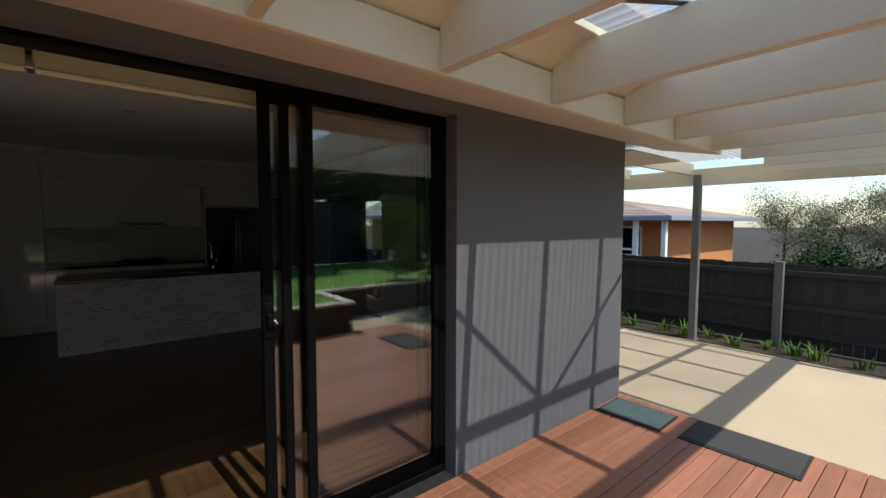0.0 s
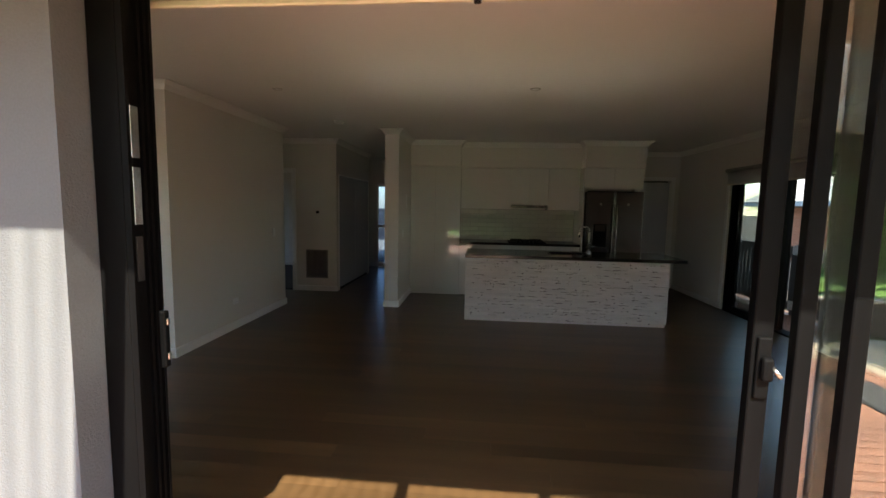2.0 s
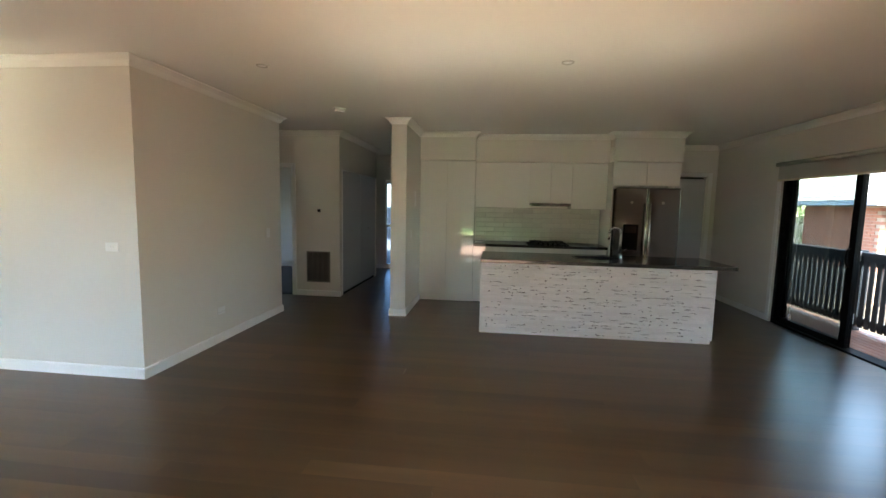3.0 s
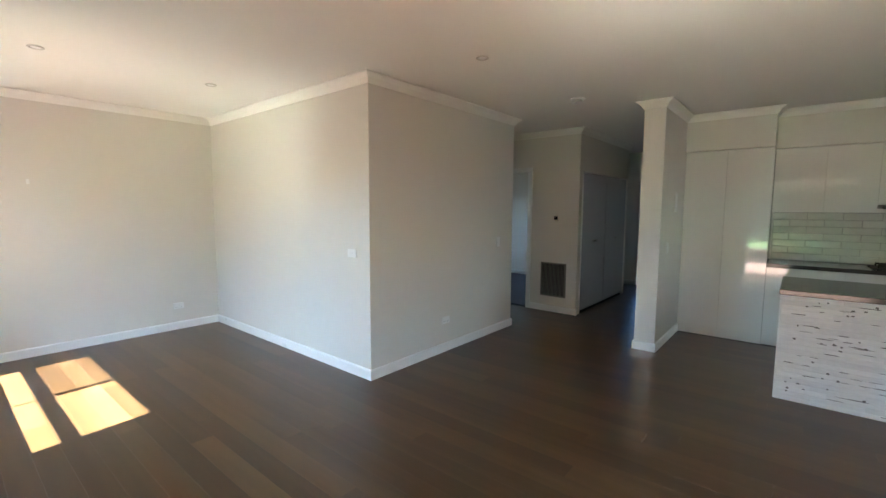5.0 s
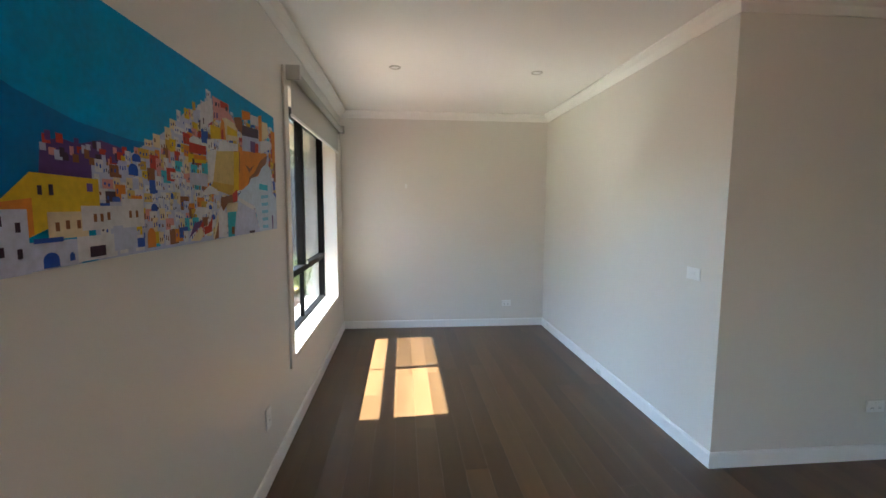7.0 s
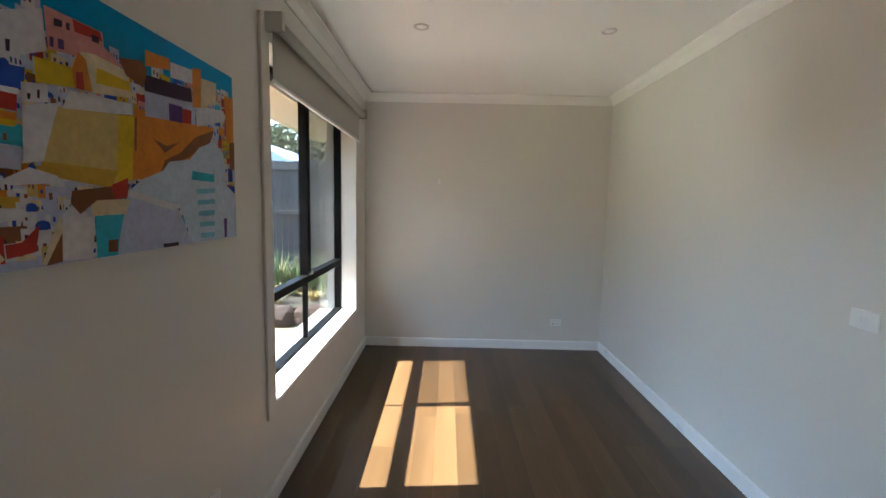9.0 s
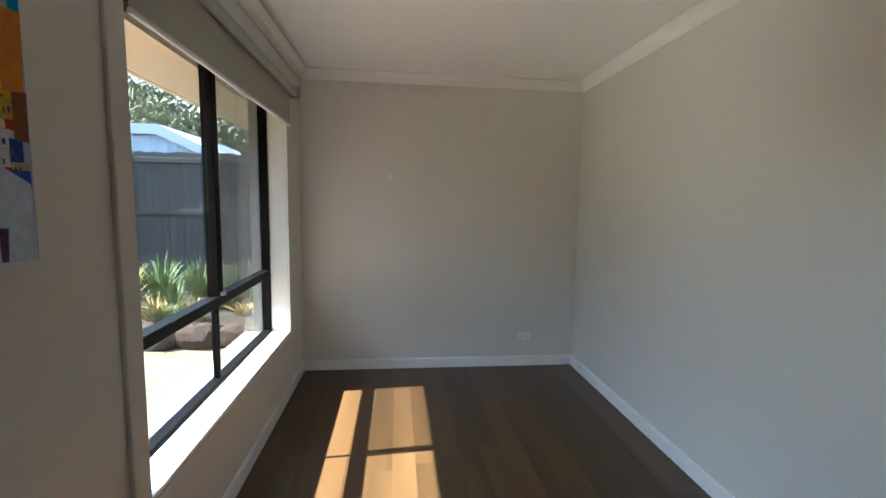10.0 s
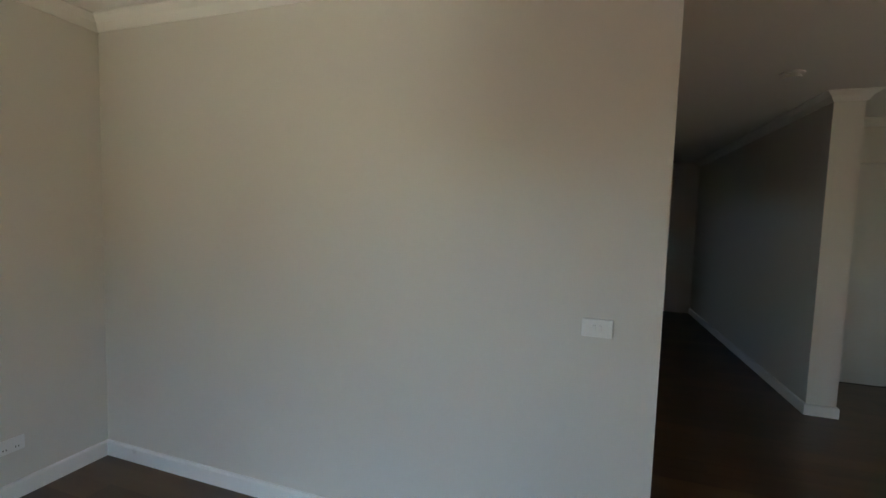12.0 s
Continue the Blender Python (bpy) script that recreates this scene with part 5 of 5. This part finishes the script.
for u, v in ((0.07, 0.15), (0.085, 0.15), (0.07, 0.06), (0.085, 0.06), (0.105, 0.13), (0.105, 0.05), (0.04, 0.13), (0.02, 0.13)):
    rect("dark", u, v, 0.006, 0.03)
for u, v, w, h, k in ((0.145, 0.10, 0.06, 0.09, "cream"), (0.195, 0.12, 0.08, 0.09, "white"), (0.12, 0.005, 0.07, 0.09, "lilac"), (0.185, 0.01, 0.07, 0.09, "white"), (0.25, 0.03, 0.05, 0.10, "lilac"), (0.27, 0.12, 0.05, 0.12, "white")):
    rect(k, u, v, w, h)
for u, v in ((0.155, 0.125), (0.17, 0.13), (0.187, 0.13), (0.215, 0.15), (0.227, 0.15), (0.24, 0.155), (0.285, 0.16), (0.30, 0.16)):
    rect("brown", u, v, 0.006, 0.03)
arch("blue", 0.135, 0.008, 0.022, 0.05), arch("blue", 0.172, 0.02, 0.008, 0.03), rect("dark", 0.205, 0.02, 0.028, 0.04), rect("blue", 0.125, 0.09, 0.04, 0.016)
arch("orange", 0.325, 0.02, 0.022, 0.09), rect("blue", 0.30, 0.03, 0.018, 0.04)
arch("blue", 0.29, 0.34, 0.022, 0.05), arch("blue", 0.30, 0.40, 0.02, 0.035)
# upper town, the tall yellow house, the cliff and the white steps
shape("white", [(0.541, 0.526), (0.588, 0.566), (0.577, 0.367), (0.538, 0.345)])
shape("lilac", [(0.465, 0.391), (0.537, 0.396), (0.535, 0.321), (0.464, 0.327)])
shape("white", [(0.507, 0.772), (0.573, 0.859), (0.575, 0.726), (0.514, 0.641)])
shape("lilac", [(0.491, 0.733), (0.520, 0.755), (0.516, 0.704), (0.490, 0.682)])
shape("dark", [(0.513, 0.696), (0.518, 0.699), (0.516, 0.645), (0.511, 0.643)])
shape("dark", [(0.529, 0.716), (0.534, 0.719), (0.533, 0.682), (0.529, 0.680)])
shape("pink", [(0.575, 0.874), (0.657, 0.878), (0.658, 0.825), (0.692, 0.777), (0.577, 0.735)])
shape("red", [(0.612, 0.874), (0.653, 0.874), (0.656, 0.842), (0.614, 0.832)])
shape("dark", [(0.587, 0.847), (0.598, 0.850), (0.597, 0.827), (0.586, 0.821)])
shape("dark", [(0.603, 0.852), (0.608, 0.852), (0.607, 0.827), (0.602, 0.827)])
shape("dark", [(0.639, 0.852), (0.651, 0.854), (0.650, 0.828), (0.639, 0.827)])
shape("violet", [(0.580, 0.779), (0.585, 0.781), (0.584, 0.747), (0.579, 0.747)])
shape("violet", [(0.590, 0.784), (0.598, 0.786), (0.598, 0.753), (0.590, 0.750)])
shape("yellow", [(0.559, 0.694), (0.610, 0.702), (0.608, 0.631), (0.559, 0.612)])
shape("cream", [(0.620, 0.769), (0.641, 0.782), (0.699, 0.769), (0.704, 0.662), (0.632, 0.634)])
shape("yellow", [(0.644, 0.736), (0.701, 0.726), (0.702, 0.690), (0.642, 0.675)])
shape("orange", [(0.607, 0.699), (0.617, 0.765), (0.628, 0.750), (0.635, 0.636), (0.608, 0.636)])
shape("red", [(0.612, 0.690), (0.622, 0.699), (0.623, 0.634), (0.611, 0.633)])
shape("red", [(0.469, 0.556), (0.537, 0.560), (0.535, 0.505), (0.467, 0.500)])
shape("white", [(0.471, 0.575), (0.487, 0.595), (0.538, 0.583), (0.537, 0.556), (0.470, 0.554)])
shape("yellow", [(0.464, 0.491), (0.535, 0.500), (0.532, 0.456), (0.462, 0.444)])
shape("orange", [(0.484, 0.491), (0.535, 0.498), (0.534, 0.476), (0.483, 0.468)])
shape("dark", [(0.478, 0.471), (0.486, 0.469), (0.486, 0.435), (0.478, 0.437)])
shape("blue", [(0.519, 0.638), (0.548, 0.648), (0.544, 0.578), (0.518, 0.571)])
shape("red", [(0.503, 0.624), (0.518, 0.634), (0.518, 0.599), (0.501, 0.594)])
shape("white", [(0.542, 0.600), (0.573, 0.617), (0.572, 0.556), (0.541, 0.537)])
shape("dark", [(0.548, 0.570), (0.552, 0.571), (0.551, 0.551), (0.548, 0.551)])
shape("dark", [(0.560, 0.590), (0.563, 0.590), (0.562, 0.561), (0.559, 0.561)])
shape("orange", [(0.707, 0.626), (0.814, 0.638), (0.920, 0.646), (0.866, 0.478), (0.754, 0.332), (0.695, 0.318)])
shape("sand", [(0.584, 0.551), (0.702, 0.588), (0.693, 0.325), (0.662, 0.287), (0.559, 0.340)])
shape("yellow", [(0.676, 0.578), (0.707, 0.588), (0.697, 0.318), (0.666, 0.291)])
shape("ochre", [(0.559, 0.357), (0.670, 0.350), (0.658, 0.276), (0.555, 0.313)])
shape("white", [(0.590, 0.549), (0.601, 0.619), (0.650, 0.629), (0.701, 0.638), (0.703, 0.592)])
shape("brown", [(0.707, 0.585), (0.712, 0.588), (0.708, 0.444), (0.704, 0.442)])
shape("brown", [(0.856, 0.568), (0.920, 0.636), (0.905, 0.560), (0.854, 0.485), (0.809, 0.425), (0.754, 0.335), (0.770, 0.423), (0.810, 0.469)])
shape("brown", [(0.745, 0.512), (0.771, 0.456), (0.811, 0.524), (0.776, 0.491)])
shape("dark", [(0.730, 0.787), (0.850, 0.813), (0.851, 0.745), (0.731, 0.707)])
shape("brown", [(0.682, 0.811), (0.727, 0.838), (0.739, 0.810), (0.729, 0.724), (0.695, 0.750)])
shape("orange", [(0.737, 0.896), (0.763, 0.901), (0.793, 0.912), (0.792, 0.857), (0.735, 0.825)])
shape("white", [(0.795, 0.898), (0.870, 0.918), (0.862, 0.844), (0.793, 0.825)])
shape("lilac", [(0.731, 0.714), (0.860, 0.743), (0.858, 0.634), (0.730, 0.604)])
shape("violet", [(0.786, 0.699), (0.822, 0.704), (0.820, 0.622), (0.786, 0.617)])
shape("red", [(0.822, 0.696), (0.848, 0.702), (0.846, 0.631), (0.820, 0.624)])
shape("white", [(0.862, 0.738), (0.958, 0.767), (0.956, 0.704), (0.863, 0.628)])
shape("cream", [(0.881, 0.895), (0.933, 0.908), (0.930, 0.787), (0.878, 0.743)])
shape("orange", [(0.855, 0.923), (0.882, 0.944), (0.878, 0.735), (0.853, 0.723)])
shape("orange", [(0.963, 0.854), (0.997, 0.867), (0.994, 0.595), (0.964, 0.583)])
shape("brown", [(0.976, 0.588), (0.997, 0.597), (0.995, 0.422), (0.976, 0.427)])
shape("ice", [(0.764, 0.371), (0.781, 0.418), (0.837, 0.446), (0.867, 0.517), (0.918, 0.570), (0.951, 0.515), (0.959, 0.328), (0.993, 0.277), (0.987, 0.004), (0.837, 0.004), (0.804, 0.197), (0.690, 0.272), (0.715, 0.321)])
shape("lilac", [(0.686, 0.264), (0.794, 0.219), (0.834, 0.004), (0.661, 0.004), (0.673, 0.172)])
shape("white", [(0.687, 0.276), (0.804, 0.204), (0.788, 0.180), (0.684, 0.248)])
shape("cyan", [(0.843, 0.388), (0.914, 0.383), (0.914, 0.338), (0.840, 0.342)])
shape("dark", [(0.756, 0.024), (0.796, 0.022), (0.795, 0.004), (0.758, 0.004)])
shape("violet", [(0.946, 0.126), (0.958, 0.124), (0.955, 0.010), (0.946, 0.012)])
shape("cream", [(0.627, 0.231), (0.690, 0.233), (0.679, 0.165), (0.621, 0.168)])
shape("cyan", [(0.627, 0.168), (0.677, 0.172), (0.666, 0.077), (0.661, 0.004), (0.626, 0.004)])
shape("brown", [(0.646, 0.070), (0.663, 0.070), (0.661, 0.017), (0.645, 0.022)])
shape("white", [(0.580, 0.177), (0.594, 0.213), (0.608, 0.177), (0.626, 0.136), (0.619, 0.005), (0.576, 0.015)])
shape("brown", [(0.595, 0.262), (0.691, 0.298), (0.683, 0.236), (0.631, 0.228), (0.605, 0.177), (0.592, 0.216)])
shape("red", [(0.658, 0.291), (0.688, 0.325), (0.686, 0.248), (0.660, 0.230)])
shape("cream", [(0.550, 0.014), (0.578, 0.179), (0.578, 0.114), (0.555, 0.004)])
shape("brown", [(0.555, 0.004), (0.578, 0.114), (0.576, 0.012)])
shape("red", [(0.511, 0.088), (0.529, 0.092), (0.551, 0.148), (0.544, 0.056), (0.512, 0.044)])
shape("white", [(0.475, 0.168), (0.487, 0.204), (0.536, 0.201), (0.538, 0.173), (0.497, 0.151)])
shape("white", [(0.517, 0.294), (0.544, 0.333), (0.578, 0.311), (0.575, 0.286), (0.521, 0.272)])
shape("violet", [(0.451, 0.034), (0.474, 0.116), (0.508, 0.128), (0.495, 0.094)])
shape("cream", [(0.457, 0.020), (0.499, 0.094), (0.510, 0.044), (0.493, 0.012)])
shape("aqua", [(0.853, 0.293), (0.916, 0.304), (0.915, 0.277), (0.854, 0.267)])
shape("aqua", [(0.855, 0.233), (0.914, 0.241), (0.914, 0.214), (0.857, 0.209)])
shape("aqua", [(0.857, 0.173), (0.913, 0.179), (0.912, 0.151), (0.859, 0.148)])
shape("aqua", [(0.859, 0.114), (0.912, 0.114), (0.911, 0.087), (0.861, 0.088)])
shape("aqua", [(0.862, 0.053), (0.910, 0.051), (0.910, 0.024), (0.863, 0.027)])
bm = bmesh.new()
cube(bm, PX0 + 0.002, PX1 - 0.002, 0.0340, 0.0344, PZ0 + 0.002, PZ1 - 0.002)
part("printed_sky", bm, SKYB, pic, "deep blue printed sky")
bm = bmesh.new()
f = bm.faces.new([bm.verts.new((px(u), 0.03445, PZ0 + v * HH)) for u, v in ((0.001, 0.22), (0.001, 0.64), (0.06, 0.62), (0.12, 0.56), (0.2, 0.51), (0.3, 0.49), (0.40, 0.50), (0.40, 0.22))])
part("printed_sea", bm, SEA, pic, "darker blue printed headland and sea")
for k, b in layers.items():
    if b.faces:
        bmesh.ops.recalc_face_normals(b, faces=b.faces)
        part("printed_" + k, b, INK[k], pic)["kind"] = "stuff"
    else:
        b.free()

# ---- floorboards ----
random.seed(11)
BOARD = 0.132
LENGTHS = (1.5, 2.1, 2.7, 3.3)


def board_mesh(length, material, w, t, name):
    bm = cube(bmesh.new(), 0, length - 0.0004, 0, w - 0.0004, -t, 0, 0)
    me = bpy.data.meshes.new(name)
    bm.to_mesh(me)
    bm.free()
    me.materials.append(material)
    return me


BOARDS = {}


def lay_boards(x0, x1, y0, y1, parent):
    y = y0
    while y < y1 - 0.01:
        w = min(BOARD, y1 - y)
        x = x0 - random.random() * 1.8
        while x < x1 - 0.01:
            length = random.choice(LENGTHS)
            a, b = max(x, x0), min(x + length, x1)
            if b - a > 0.02:
                key = (round(b - a, 2), round(w, 3))
                if key not in BOARDS:
                    BOARDS[key] = board_mesh(b - a, FLOOR, w, 0.017, "floorboard")
                ob = new("floorboard", BOARDS[key])
                ob.location = (a, y, 0)
                ob.parent = parent
                ob.matrix_parent_inverse = Matrix.Identity(4)
            x += length
        y += w


lay_boards(-5.5, 4.0, 0.0, 2.508, slab)
lay_boards(-2.53, 4.0, 2.508, 5.84, slab)
lay_boards(-2.1, -1.07, 5.84, 8.6, slab)
structure(box("floor_hall_end", -2.1, -1.07, 8.6, 8.9, -0.018, -0.0005, FLOOR), "dark-stained timber floorboards with a satin finish", "floor")
structure(box("floor_passage", -5.5, -2.53, 4.75, 5.77, -0.018, -0.0005, FLOOR), "dark-stained timber floorboards with a satin finish", "floor")
structure(box("floor_recess", 2.9, 4.0, 5.84, 7.2, -0.018, -0.0005, FLOOR), "dark-stained timber floorboards with a satin finish", "floor")
structure(box("floor_closet_side", -2.72, -2.1, 7.88, 8.9, -0.018, -0.0005, FLOOR), "dark-stained timber floorboards with a satin finish", "floor")
structure(box("floor_door_sill", -0.80, 2.13, -0.262, -0.02, -0.35, -0.032, DARKRUBBER), "dark sill packing under the door track", "sill")
structure(box("floor_door_strip", -0.80, 2.13, -0.04, 0.0, -0.018, -0.0005, FLOOR), "dark-stained timber threshold strip", "floor")
structure(box("floor_bedroom_carpet", -5.5, -2.82, 5.87, 8.65, -0.018, 0.006, CARPET), "dark blue-grey carpet", "carpet")
